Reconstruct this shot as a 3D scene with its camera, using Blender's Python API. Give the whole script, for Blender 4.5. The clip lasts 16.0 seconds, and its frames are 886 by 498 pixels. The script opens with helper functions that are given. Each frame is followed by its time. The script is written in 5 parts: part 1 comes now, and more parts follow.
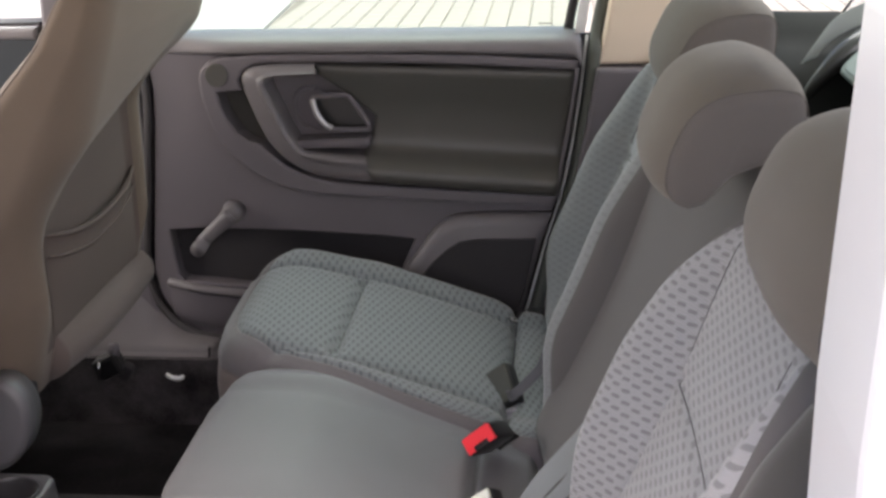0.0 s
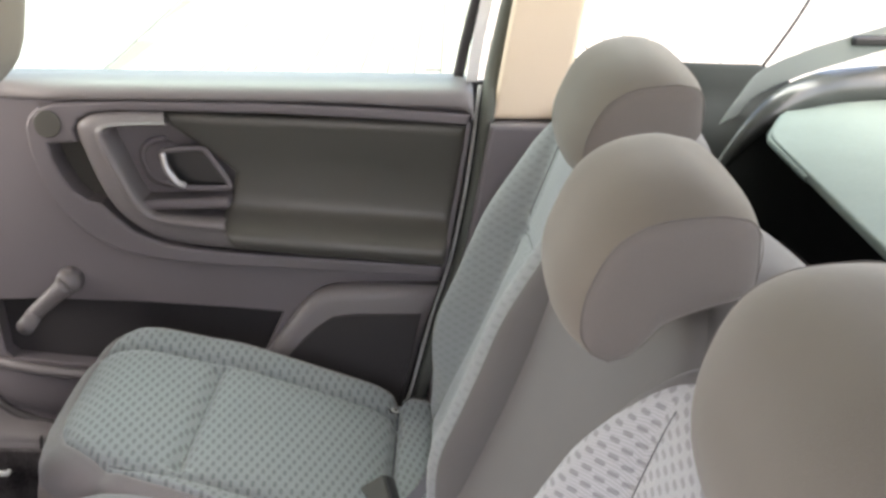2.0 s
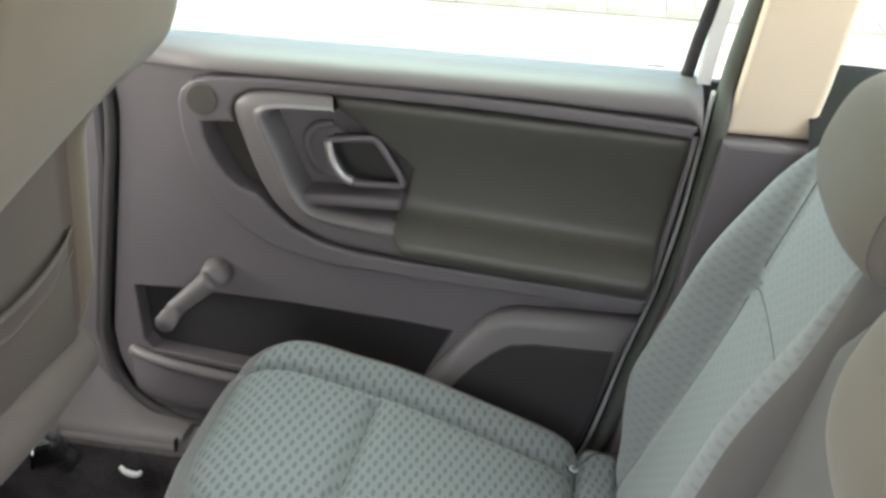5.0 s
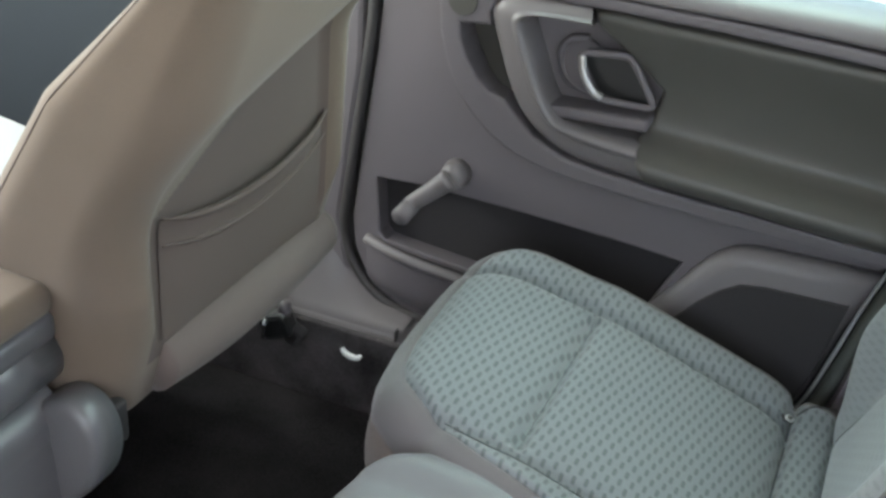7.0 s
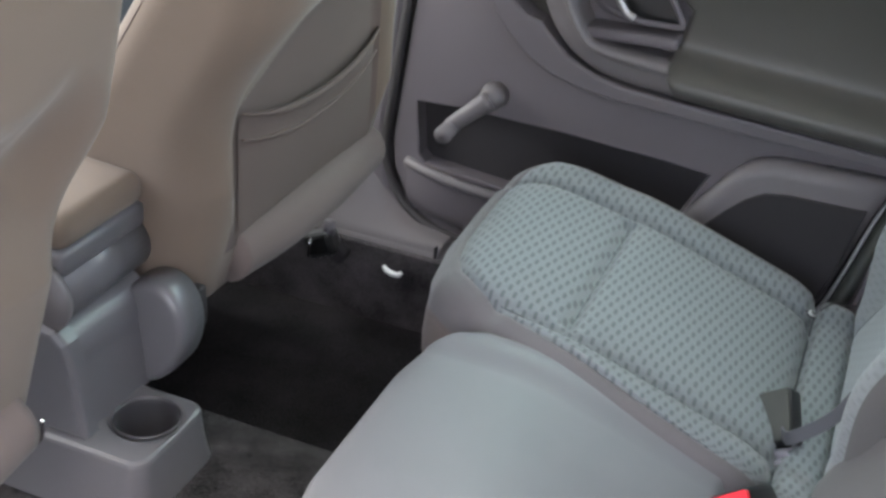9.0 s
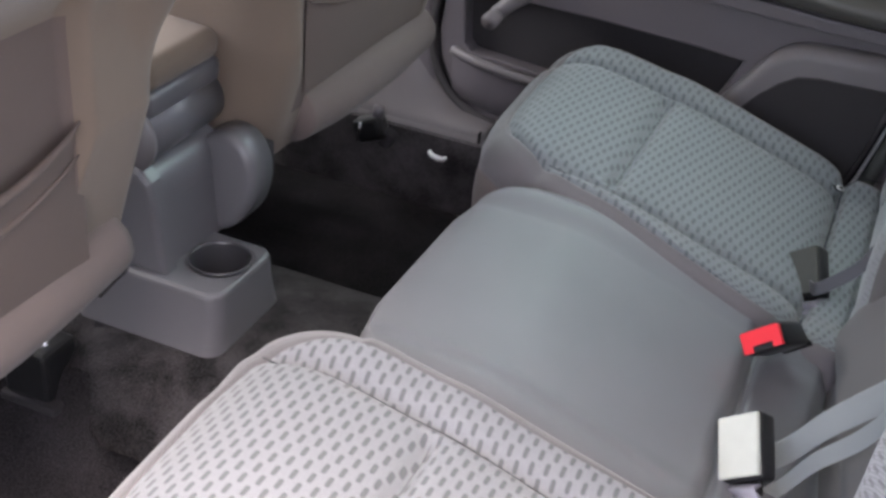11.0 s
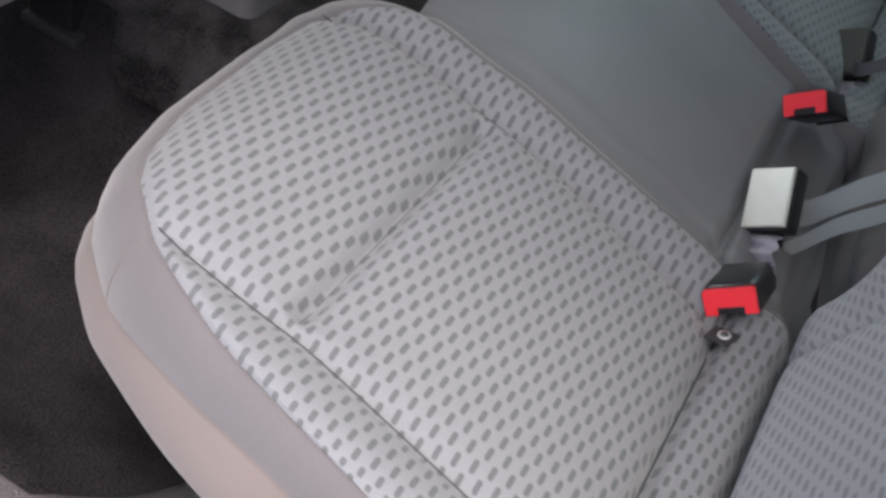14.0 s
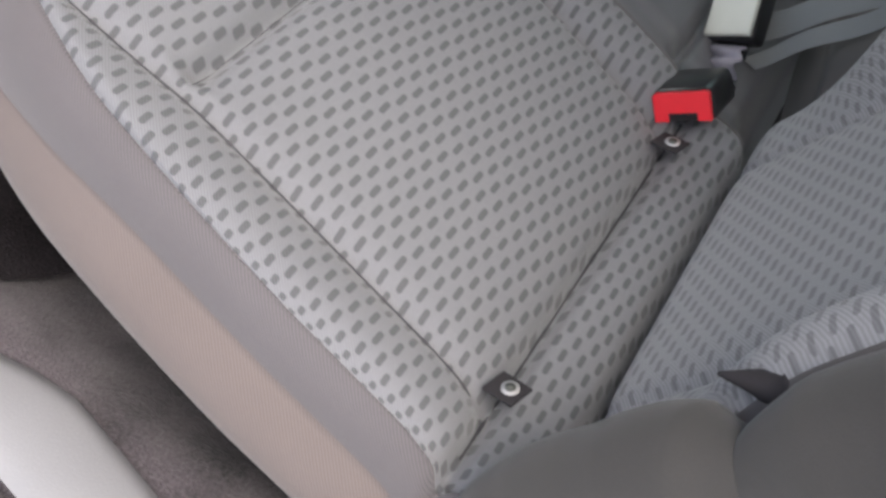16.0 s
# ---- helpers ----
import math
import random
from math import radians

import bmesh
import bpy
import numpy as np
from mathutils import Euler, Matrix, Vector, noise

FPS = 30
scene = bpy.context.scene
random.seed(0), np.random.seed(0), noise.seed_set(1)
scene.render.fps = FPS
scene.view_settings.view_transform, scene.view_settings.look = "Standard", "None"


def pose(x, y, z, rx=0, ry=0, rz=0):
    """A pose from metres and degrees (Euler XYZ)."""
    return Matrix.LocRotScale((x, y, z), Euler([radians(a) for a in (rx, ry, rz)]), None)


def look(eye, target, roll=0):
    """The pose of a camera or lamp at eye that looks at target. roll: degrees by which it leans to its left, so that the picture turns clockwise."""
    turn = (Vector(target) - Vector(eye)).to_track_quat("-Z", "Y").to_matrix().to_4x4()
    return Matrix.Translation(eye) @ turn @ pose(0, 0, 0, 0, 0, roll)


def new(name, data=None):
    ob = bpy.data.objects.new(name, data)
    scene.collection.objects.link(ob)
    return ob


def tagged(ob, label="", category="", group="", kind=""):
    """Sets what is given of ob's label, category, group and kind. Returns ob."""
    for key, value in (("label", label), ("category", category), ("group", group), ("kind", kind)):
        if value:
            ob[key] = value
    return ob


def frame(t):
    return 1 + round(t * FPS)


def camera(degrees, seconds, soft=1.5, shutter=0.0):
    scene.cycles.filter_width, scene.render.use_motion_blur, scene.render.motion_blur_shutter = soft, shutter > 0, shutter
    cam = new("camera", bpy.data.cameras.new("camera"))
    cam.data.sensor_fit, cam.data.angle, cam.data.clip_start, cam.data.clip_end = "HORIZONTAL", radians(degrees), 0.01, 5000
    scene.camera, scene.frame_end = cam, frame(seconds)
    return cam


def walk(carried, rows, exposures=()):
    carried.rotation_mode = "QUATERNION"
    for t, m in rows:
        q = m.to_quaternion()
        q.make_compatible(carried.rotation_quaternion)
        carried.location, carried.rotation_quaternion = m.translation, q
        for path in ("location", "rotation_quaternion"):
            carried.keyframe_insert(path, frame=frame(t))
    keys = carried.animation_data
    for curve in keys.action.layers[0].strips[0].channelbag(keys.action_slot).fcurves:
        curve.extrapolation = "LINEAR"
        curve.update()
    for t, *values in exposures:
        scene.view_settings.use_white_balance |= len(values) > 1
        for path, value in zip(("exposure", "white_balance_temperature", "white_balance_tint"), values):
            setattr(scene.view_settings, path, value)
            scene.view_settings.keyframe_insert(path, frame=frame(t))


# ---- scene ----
cam = camera(41.0, 16.0, soft=3.0)
PATH = [
    (0, (0.316, -1.246, 1.36), (0.122, 0.626, 0.685), -1.5),
    (0.5, (0.322, -1.169, 1.364), (0.163, 0.707, 0.689), -0.9),
    (1, (0.326, -1.097, 1.372), (0.21, 0.78, 0.693), -0.7),
    (1.5, (0.326, -1.034, 1.374), (0.261, 0.848, 0.7), -0.1),
    (2, (0.32, -0.969, 1.382), (0.308, 0.913, 0.706), 0.6),
    (2.5, (0.304, -0.912, 1.376), (0.327, 0.976, 0.715), 1.5),
    (3, (0.278, -0.855, 1.364), (0.32, 1.038, 0.72), 2.4),
    (3.2, (0.265, -0.833, 1.361), (0.309, 1.061, 0.719), 2.8),
    (5.5, (0.261, -0.65, 1.435), (-0.137, 1.102, 0.557), 2.4),
    (6, (0.255, -0.665, 1.423), (-0.242, 1.051, 0.523), 3.1),
    (6.5, (0.262, -0.665, 1.412), (-0.316, 1.01, 0.485), 4.0),
    (7, (0.262, -0.676, 1.402), (-0.369, 0.966, 0.45), 4.5),
    (7.5, (0.253, -0.708, 1.402), (-0.389, 0.919, 0.432), 4.9),
    (8, (0.239, -0.746, 1.378), (-0.388, 0.889, 0.411), 5.1),
    (10.3, (0.257, -0.931, 1.333), (-0.327, 0.71, 0.35), 4.3),
    (10.5, (0.257, -0.945, 1.321), (-0.33, 0.688, 0.328), 4.8),
    (11, (0.264, -0.964, 1.303), (-0.346, 0.632, 0.264), 5.2),
    (11.5, (0.27, -0.979, 1.293), (-0.368, 0.58, 0.216), 6.1),
    (12, (0.27, -0.998, 1.281), (-0.385, 0.531, 0.17), 7.6),
    (12.5, (0.257, -1.01, 1.269), (-0.378, 0.494, 0.114), 9.7),
    (13, (0.229, -1.025, 1.248), (-0.331, 0.469, 0.043), 12.6),
    (13.5, (0.218, -1.033, 1.237), (-0.267, 0.44, -0.025), 15.2),
    (14, (0.201, -1.023, 1.224), (-0.175, 0.423, -0.106), 19.8),
    (14.5, (0.214, -1.016, 1.196), (-0.129, 0.416, -0.158), 21.0),
    (15, (0.227, -1.006, 1.167), (-0.078, 0.407, -0.215), 22.8),
    (15.5, (0.236, -0.994, 1.15), (-0.022, 0.39, -0.271), 25.1),
    (16, (0.248, -0.978, 1.146), (0.027, 0.356, -0.328), 26.5),
]
EXPOSURES = [(0, 1.83, 7150, 19), (1.5, 2.58, 7200, 17), (3, 2.60, 7350, 12), (5.5, 2.54, 6900, 6), (7, 2.56, 6550, 4), (8, 2.60, 6450, 6), (10.5, 2.34, 6500, 17), (12.5, 1.70, 6400, 17), (14, 1.22, 6350, 14), (16, 0.96, 6450, 12)]
walk(cam, [(t, look(eye, target, roll)) for t, eye, target, roll in PATH], EXPOSURES)

# ---- daylight ----
world = bpy.data.worlds.new("sky")
scene.world = world
world.use_nodes = True
wn = world.node_tree
sky = wn.nodes.new("ShaderNodeTexSky")
sky.sky_type = "NISHITA"
sky.sun_disc = False
sky.sun_elevation, sky.sun_rotation = radians(61), radians(156)
sky.dust_density = 4.0
wn.links.new(sky.outputs[0], wn.nodes["Background"].inputs[0])
wn.nodes["Background"].inputs[1].default_value = 0.15
sun = new("sun", bpy.data.lights.new("sun", "SUN"))
sun.data.energy, sun.data.angle, sun.data.color = 1.25, radians(30), (1.0, 0.96, 0.92)
sun.matrix_world = look((0.9, -2.0, 4.25), (0, 0, 0.4))


def window_light(name, place, target, width, height, watts, colour):
    """The sky's light in a window opening, above what is seen through it."""
    lamp = new(name, bpy.data.lights.new(name, "AREA"))
    lamp.data.shape, lamp.data.size, lamp.data.size_y = "RECTANGLE", width, height
    lamp.data.energy, lamp.data.color = watts, colour
    lamp.matrix_world = look(place, target)


window_light("rear_door_window_light", (-0.02, 0.84, 1.36), (0.0, 0.2, 0.70), 0.70, 0.28, 1.1, (0.82, 1.0, 0.90))
window_light("front_door_window_light", (-1.0, 0.70, 1.25), (-0.7, 0.0, 0.8), 0.70, 0.35, 2.2, (0.9, 1.0, 0.95))
window_light("windscreen_light", (-1.45, 0.0, 1.35), (-0.3, 0.0, 0.9), 1.1, 0.4, 5.2, (1.0, 0.99, 0.93))
window_light("quarter_window_light", (0.85, 0.68, 1.34), (0.5, 0.0, 0.9), 0.45, 0.2, 0.8, (0.9, 1.0, 0.95))
window_light("tailgate_window_light", (1.38, 0.0, 1.30), (0.4, 0.0, 0.9), 1.0, 0.35, 0.6, (0.92, 1.0, 0.96))


# ---- materials ----
def material(name, base, rough=0.8, metal=0.0, grain=300.0, bump=0.15, vary=0.12, blotch=6.0, blotch_vary=0.1, sheen=0.0, spec=0.5, dist=0.002, hard=False):
    """A plain surface with fine grain, broad wear and a little relief."""
    m = bpy.data.materials.new(name)
    m.use_nodes = True
    n, l = m.node_tree.nodes, m.node_tree.links
    b = n["Principled BSDF"]
    b.inputs["Roughness"].default_value, b.inputs["Metallic"].default_value = rough, metal
    b.inputs["Specular IOR Level"].default_value = spec
    if sheen:
        b.inputs["Sheen Weight"].default_value, b.inputs["Sheen Roughness"].default_value = sheen, 0.5
    co = n.new("ShaderNodeTexCoord")
    fine, broad = n.new("ShaderNodeTexNoise"), n.new("ShaderNodeTexNoise")
    fine.inputs["Scale"].default_value, fine.inputs["Detail"].default_value = grain, 3
    broad.inputs["Scale"].default_value, broad.inputs["Detail"].default_value = blotch, 4
    for t in (fine, broad):
        l.new(co.outputs["Object"], t.inputs["Vector"])
    mix = n.new("ShaderNodeMath")
    mix.operation = "MULTIPLY_ADD"
    mix.inputs[1].default_value, mix.inputs[2].default_value = vary * 2, 1 - vary - blotch_vary
    spread = []
    for t in (fine, broad):
        r = n.new("ShaderNodeMapRange")
        r.inputs[1].default_value, r.inputs[2].default_value = (0.34, 0.66) if hard else (0.0, 1.0)
        l.new(t.outputs["Fac"], r.inputs[0])
        spread.append(r.outputs[0])
    l.new(spread[0], mix.inputs[0])
    mix2 = n.new("ShaderNodeMath")
    mix2.operation = "MULTIPLY_ADD"
    mix2.inputs[1].default_value = blotch_vary * 2
    l.new(spread[1], mix2.inputs[0]), l.new(mix.outputs[0], mix2.inputs[2])
    scale = n.new("ShaderNodeVectorMath")
    scale.operation = "SCALE"
    scale.inputs[0].default_value = base
    l.new(mix2.outputs[0], scale.inputs["Scale"])
    l.new(scale.outputs[0], b.inputs["Base Color"])
    if bump:
        bp = n.new("ShaderNodeBump")
        bp.inputs["Strength"].default_value, bp.inputs["Distance"].default_value = bump, dist
        l.new(fine.outputs["Fac"], bp.inputs["Height"]), l.new(bp.outputs[0], b.inputs["Normal"])
    return m


def math_node(nodes, links, op, a, b=None, c=None):
    nd = nodes.new("ShaderNodeMath")
    nd.operation = op
    for i, v in enumerate((a, b, c)):
        if v is None:
            continue
        if isinstance(v, (int, float)):
            nd.inputs[i].default_value = v
        else:
            links.new(v, nd.inputs[i])
    return nd.outputs[0]


def dashed_fabric(name, base, dash):
    """Woven cloth with rows of small dark dashes, laid out in metres by the UV map."""
    m = material(name, base, 0.95, grain=900, bump=0.25, vary=0.1, blotch=9, blotch_vary=0.06, sheen=0.25, spec=0.15, dist=0.001)
    n, l = m.node_tree.nodes, m.node_tree.links
    uv = n.new("ShaderNodeUVMap")
    sep = n.new("ShaderNodeSeparateXYZ")
    l.new(uv.outputs[0], sep.inputs[0])
    mt = lambda op, a, b=None, c=None: math_node(n, l, op, a, b, c)
    # dashes on a skewed lattice with the steps (0.0085, -0.0099) and (0.0124, 0.0055)
    u, v = mt("SUBTRACT", sep.outputs[0], 0.0267), mt("SUBTRACT", sep.outputs[1], -0.0823)
    i = mt("MULTIPLY_ADD", u, 32.446, mt("MULTIPLY", v, -73.153))
    j = mt("MULTIPLY_ADD", u, 58.404, mt("MULTIPLY", v, 50.145))
    ri = mt("SUBTRACT", i, mt("FLOOR", mt("ADD", i, 0.5)))
    rj = mt("SUBTRACT", j, mt("FLOOR", mt("ADD", j, 0.5)))
    dv = mt("MULTIPLY_ADD", ri, 0.0085, mt("MULTIPLY", rj, 0.0124))
    along = mt("MULTIPLY_ADD", ri, -0.0099, mt("MULTIPLY", rj, 0.0055))
    du = mt("MAXIMUM", mt("SUBTRACT", mt("ABSOLUTE", along), 0.0037), 0.0)
    d = mt("SQRT", mt("ADD", mt("MULTIPLY", du, du), mt("MULTIPLY", dv, dv)))
    ramp = n.new("ShaderNodeMapRange")
    ramp.inputs[1].default_value, ramp.inputs[2].default_value = 0.0016, 0.0025
    ramp.inputs[3].default_value, ramp.inputs[4].default_value = dash, 1.0
    l.new(d, ramp.inputs[0])
    b = n["Principled BSDF"]
    src = b.inputs["Base Color"].links[0].from_socket
    sc = n.new("ShaderNodeVectorMath")
    sc.operation = "SCALE"
    l.new(src, sc.inputs[0]), l.new(ramp.outputs[0], sc.inputs["Scale"])
    l.new(sc.outputs[0], b.inputs["Base Color"])
    return m


def twill(m, period, strength, direction):
    """Fine diagonal weave lines over a cloth's own colour."""
    n, l = m.node_tree.nodes, m.node_tree.links
    co = n.new("ShaderNodeTexCoord")
    dot = n.new("ShaderNodeVectorMath")
    dot.operation = "DOT_PRODUCT"
    dot.inputs[1].default_value = direction
    l.new(co.outputs["Object"], dot.inputs[0])
    wave = math_node(n, l, "SINE", math_node(n, l, "MULTIPLY", dot.outputs["Value"], 2 * math.pi / period))
    gain = math_node(n, l, "MULTIPLY_ADD", wave, strength, 1.0)
    b = n["Principled BSDF"]
    sc = n.new("ShaderNodeVectorMath")
    sc.operation = "SCALE"
    l.new(b.inputs["Base Color"].links[0].from_socket, sc.inputs[0]), l.new(gain, sc.inputs["Scale"])
    l.new(sc.outputs[0], b.inputs["Base Color"])
    return m


PATTERN = dashed_fabric("dashed seat cloth", (0.235, 0.239, 0.247), 0.55)
# Copies of that cloth: far ones tinted by window light, near backrest brightened
FARSEAT = dashed_fabric("dashed cloth tinted by window light", (0.205, 0.222, 0.230), 0.62)
BACKPATTERN = dashed_fabric("dashed cloth brightened on the backrest", (0.30, 0.303, 0.31), 0.64)
FARPATTERN = dashed_fabric("backrest cloth with softened dashes", (0.225, 0.235, 0.240), 0.88)
PLAIN = material("plain seat cloth", (0.148, 0.137, 0.139), 0.95, grain=1200, bump=0.25, vary=0.12, blotch=8, sheen=0.3, spec=0.15, dist=0.001)
# MIDCLOTH's cloth, lightened on the cushion where more light falls
MIDSEAT = material("middle seat cloth with added light", (0.148, 0.147, 0.158), 0.48, grain=1200, bump=0.25, vary=0.12, blotch=8, blotch_vary=0.14, sheen=0.15, spec=0.5, dist=0.001)
MIDCLOTH = material("dark seat cloth", (0.118, 0.112, 0.110), 0.95, grain=1200, bump=0.25, vary=0.12, blotch=8, sheen=0.12, spec=0.15, dist=0.001)
CHEEK = material("headrest cheek cloth", (0.118, 0.106, 0.099), 0.95, grain=1200, bump=0.25, vary=0.12, blotch=8, sheen=0.15, spec=0.15, dist=0.001)
HEADCLOTH = material("headrest cloth", (0.116, 0.102, 0.086), 0.95, grain=1200, bump=0.25, vary=0.12, blotch=8, sheen=0.15, spec=0.15, dist=0.001)
BACKCLOTH = material("brown front seat cloth", (0.149, 0.114, 0.089), 0.9, grain=900, bump=0.2, vary=0.1, blotch=7, sheen=0.15, spec=0.2, dist=0.001)
ROLLCLOTH = material("brownish seat roll cloth", (0.130, 0.102, 0.094), 0.85, grain=900, bump=0.2, vary=0.1, blotch=7, sheen=0.1, spec=0.25, dist=0.001)
# Front seat cloth darkened for the shade in the recessed panel
PANELCLOTH = material("brown seat panel cloth with recess shade", (0.110, 0.084, 0.074), 0.9, grain=900, bump=0.2, vary=0.1, blotch=7, sheen=0.05, spec=0.2, dist=0.001)
# Same side cloth as PLAIN, with warm light from the ground in its colour
LOWBAND = material("side cloth warmed by bounced light", (0.178, 0.150, 0.138), 0.95, grain=1200, bump=0.25, vary=0.12, blotch=8, sheen=0.2, spec=0.15, dist=0.001)
CHARCOAL = material("charcoal bolster cloth", (0.064, 0.062, 0.058), 0.9, grain=1100, bump=0.25, vary=0.12, blotch=8, sheen=0.2, spec=0.2, dist=0.001)
# Thread along the seams, dark enough to carry the shade of their creases
THREAD = material("seam thread with crease shade", (0.075, 0.075, 0.080), 0.95, grain=1500, bump=0.4, vary=0.25, spec=0.1, dist=0.0005)
for cloth, depth in ((PATTERN, 0.15), (BACKPATTERN, 0.13), (FARSEAT, 0.06), (FARPATTERN, 0.06)):
    twill(cloth, 0.0016, depth, (0.75, 0.66, 0.3))
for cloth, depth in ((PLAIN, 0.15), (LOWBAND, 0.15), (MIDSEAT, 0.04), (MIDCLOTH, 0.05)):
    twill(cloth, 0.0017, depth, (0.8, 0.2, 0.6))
PLASTIC = material("grained dark plastic", (0.135, 0.121, 0.131), 0.5, grain=700, bump=0.2, vary=0.1, blotch=5, spec=0.4, dist=0.0006)
PLASTIC2 = material("lighter grey plastic", (0.165, 0.150, 0.155), 0.45, grain=700, bump=0.2, vary=0.08, blotch=5, spec=0.45, dist=0.0006)
DOORCLOTH = material("dark door insert vinyl", (0.082, 0.078, 0.071), 0.38, grain=900, bump=0.3, vary=0.12, blotch=6, spec=0.5, dist=0.0006)
CONSOLE = material("grey console plastic", (0.112, 0.109, 0.117), 0.33, grain=800, bump=0.10, vary=0.06, blotch=5, spec=0.65, dist=0.0005)
# Console plastic for the cup well, darkened for the shade inside
CUPWELL = material("cup holder plastic darkened for shade", (0.045, 0.044, 0.048), 0.3, grain=500, bump=0.05, vary=0.06, spec=0.6, dist=0.0005)
BLACK = material("black gloss plastic", (0.018, 0.018, 0.019), 0.3, grain=200, bump=0.02, vary=0.1, spec=0.5)
NAVY = material("dark bluish door trim", (0.030, 0.036, 0.042), 0.45, grain=600, bump=0.15, vary=0.1, spec=0.4, dist=0.0006)
SEAL = material("grey rubber seal", (0.10, 0.105, 0.092), 0.6, grain=300, bump=0.1, spec=0.3)
DARKSEAL = material("dark grey rubber seal", (0.062, 0.057, 0.058), 0.5, grain=300, bump=0.1, spec=0.4)
# Black of rubber and trim, also used where gaps are painted as shade
RUBBERSHADE = material("black rubber and gap shade", (0.036, 0.033, 0.035), 0.75, grain=300, bump=0.1, spec=0.3)
CARPET = material("black carpet", (0.029, 0.026, 0.0275), 1.0, grain=420, bump=0.9, vary=0.35, blotch=11, blotch_vary=0.25, hard=True, sheen=0.0, spec=0.05, dist=0.003)
# Dusty side carpet, its colour also raised for the sun at the open door
SIDECARPET = material("dusty brown carpet lightened for sun", (0.080, 0.069, 0.073), 1.0, grain=420, bump=0.9, vary=0.35, blotch=10, blotch_vary=0.75, hard=True, sheen=0.2, spec=0.05, dist=0.003)
DUSTCARPET = material("dusty dark side carpet", (0.062, 0.056, 0.058), 1.0, grain=420, bump=0.9, vary=0.35, blotch=12, blotch_vary=0.6, hard=True, sheen=0.1, spec=0.05, dist=0.003)
CARPET2 = material("worn grey carpet", (0.032, 0.029, 0.0305), 1.0, grain=420, bump=0.9, vary=0.35, blotch=22, blotch_vary=0.6, hard=True, sheen=0.08, spec=0.05, dist=0.003)
RED = material("red release button", (0.90, 0.035, 0.05), 0.35, grain=200, bump=0.02, vary=0.05, spec=0.5)
WEB = material("grey belt webbing", (0.30, 0.32, 0.31), 0.7, grain=1500, bump=0.3, vary=0.15, spec=0.3, dist=0.0005)
DARKWEB = material("dark grey webbing", (0.10, 0.10, 0.108), 0.6, grain=1500, bump=0.3, vary=0.15, spec=0.35, dist=0.0005)
STRAP = material("grey green strap webbing", (0.20, 0.225, 0.215), 0.6, grain=1500, bump=0.3, vary=0.15, spec=0.3, dist=0.0005)
QUARTER = material("satin grey quarter trim", (0.013, 0.016, 0.015), 0.6, grain=700, bump=0.1, vary=0.06, spec=0.2, dist=0.0005)
QUARTERNOSE = material("glossy grey shelf support", (0.045, 0.050, 0.048), 0.26, grain=700, bump=0.06, vary=0.06, spec=0.5, dist=0.0005)
SILKWEB = material("shiny grey webbing", (0.30, 0.29, 0.33), 0.32, grain=900, bump=0.3, vary=0.2, spec=0.6, dist=0.0005)
STEEL = material("polished steel", (0.75, 0.75, 0.76), 0.22, 1.0, grain=60, bump=0.02, vary=0.04)
DULLMETAL = material("grey handle edge metal", (0.42, 0.41, 0.41), 0.3, 0.6, grain=60, bump=0.02, vary=0.1)
WHITEPAINT = material("white car paint", (0.8, 0.8, 0.8), 0.25, grain=40, bump=0.0, vary=0.01, blotch_vary=0.01, spec=0.5)
BUTTON = material("pale button", (0.48, 0.48, 0.47), 0.4, grain=80, bump=0.0, vary=0.03)
WHITE = material("white plastic", (0.8, 0.8, 0.8), 0.4, grain=80, bump=0.0, vary=0.03)
BEIGE = material("cream pillar trim", (0.72, 0.6, 0.47), 0.75, grain=500, bump=0.1, vary=0.04, blotch=4, spec=0.3)
LINING = material("pale roof lining", (0.62, 0.6, 0.57), 0.9, grain=500, bump=0.2, vary=0.05, spec=0.2)
SHELF = material("pale grey parcel shelf felt", (0.155, 0.192, 0.178), 0.95, grain=500, bump=0.5, vary=0.15, blotch=12, spec=0.1)
SILLMAT = material("pale grey sill plastic", (0.3, 0.3, 0.3), 0.45, grain=600, bump=0.15, vary=0.06, spec=0.5)
PAVE = material("pale paving stone", (0.30, 0.295, 0.26), 0.9, grain=60, bump=0.3, vary=0.15, blotch=2.5, spec=0.2)
ASPHALT = material("light worn ground", (0.30, 0.295, 0.28), 0.95, grain=40, bump=0.4, vary=0.15, blotch=0.6, blotch_vary=0.15, spec=0.2)
SLABMAT = material("pale concrete slab", (0.33, 0.345, 0.325), 0.9, grain=50, bump=0.3, vary=0.1, blotch=1.5, spec=0.2)
JOINT = material("dark joint sand", (0.19, 0.185, 0.16), 1.0, grain=80, bump=0.4, vary=0.3, blotch=3, spec=0.1)
# Black buckle face painted pale for the sky it reflects
GLOSSFACE = material("buckle face in reflected sky colour", (0.66, 0.68, 0.60), 0.22, 0.2, grain=60, bump=0.0, vary=0.05, blotch=20)
DARKFACE = material("glossy dark buckle face", (0.085, 0.087, 0.078), 0.18, 0.0, grain=60, bump=0.0, vary=0.05, blotch=20)

GLASS = bpy.data.materials.new("green tinted glass")
GLASS.use_nodes = True
gn, gl = GLASS.node_tree.nodes, GLASS.node_tree.links
gn.remove(gn["Principled BSDF"])
tr, gs, mx, fr = (gn.new("ShaderNode" + k) for k in ("BsdfTransparent", "BsdfGlossy", "MixShader", "Fresnel"))
tr.inputs[0].default_value = (0.78, 0.9, 0.84, 1)
gs.inputs["Roughness"].default_value = 0.02
fr.inputs["IOR"].default_value = 1.3
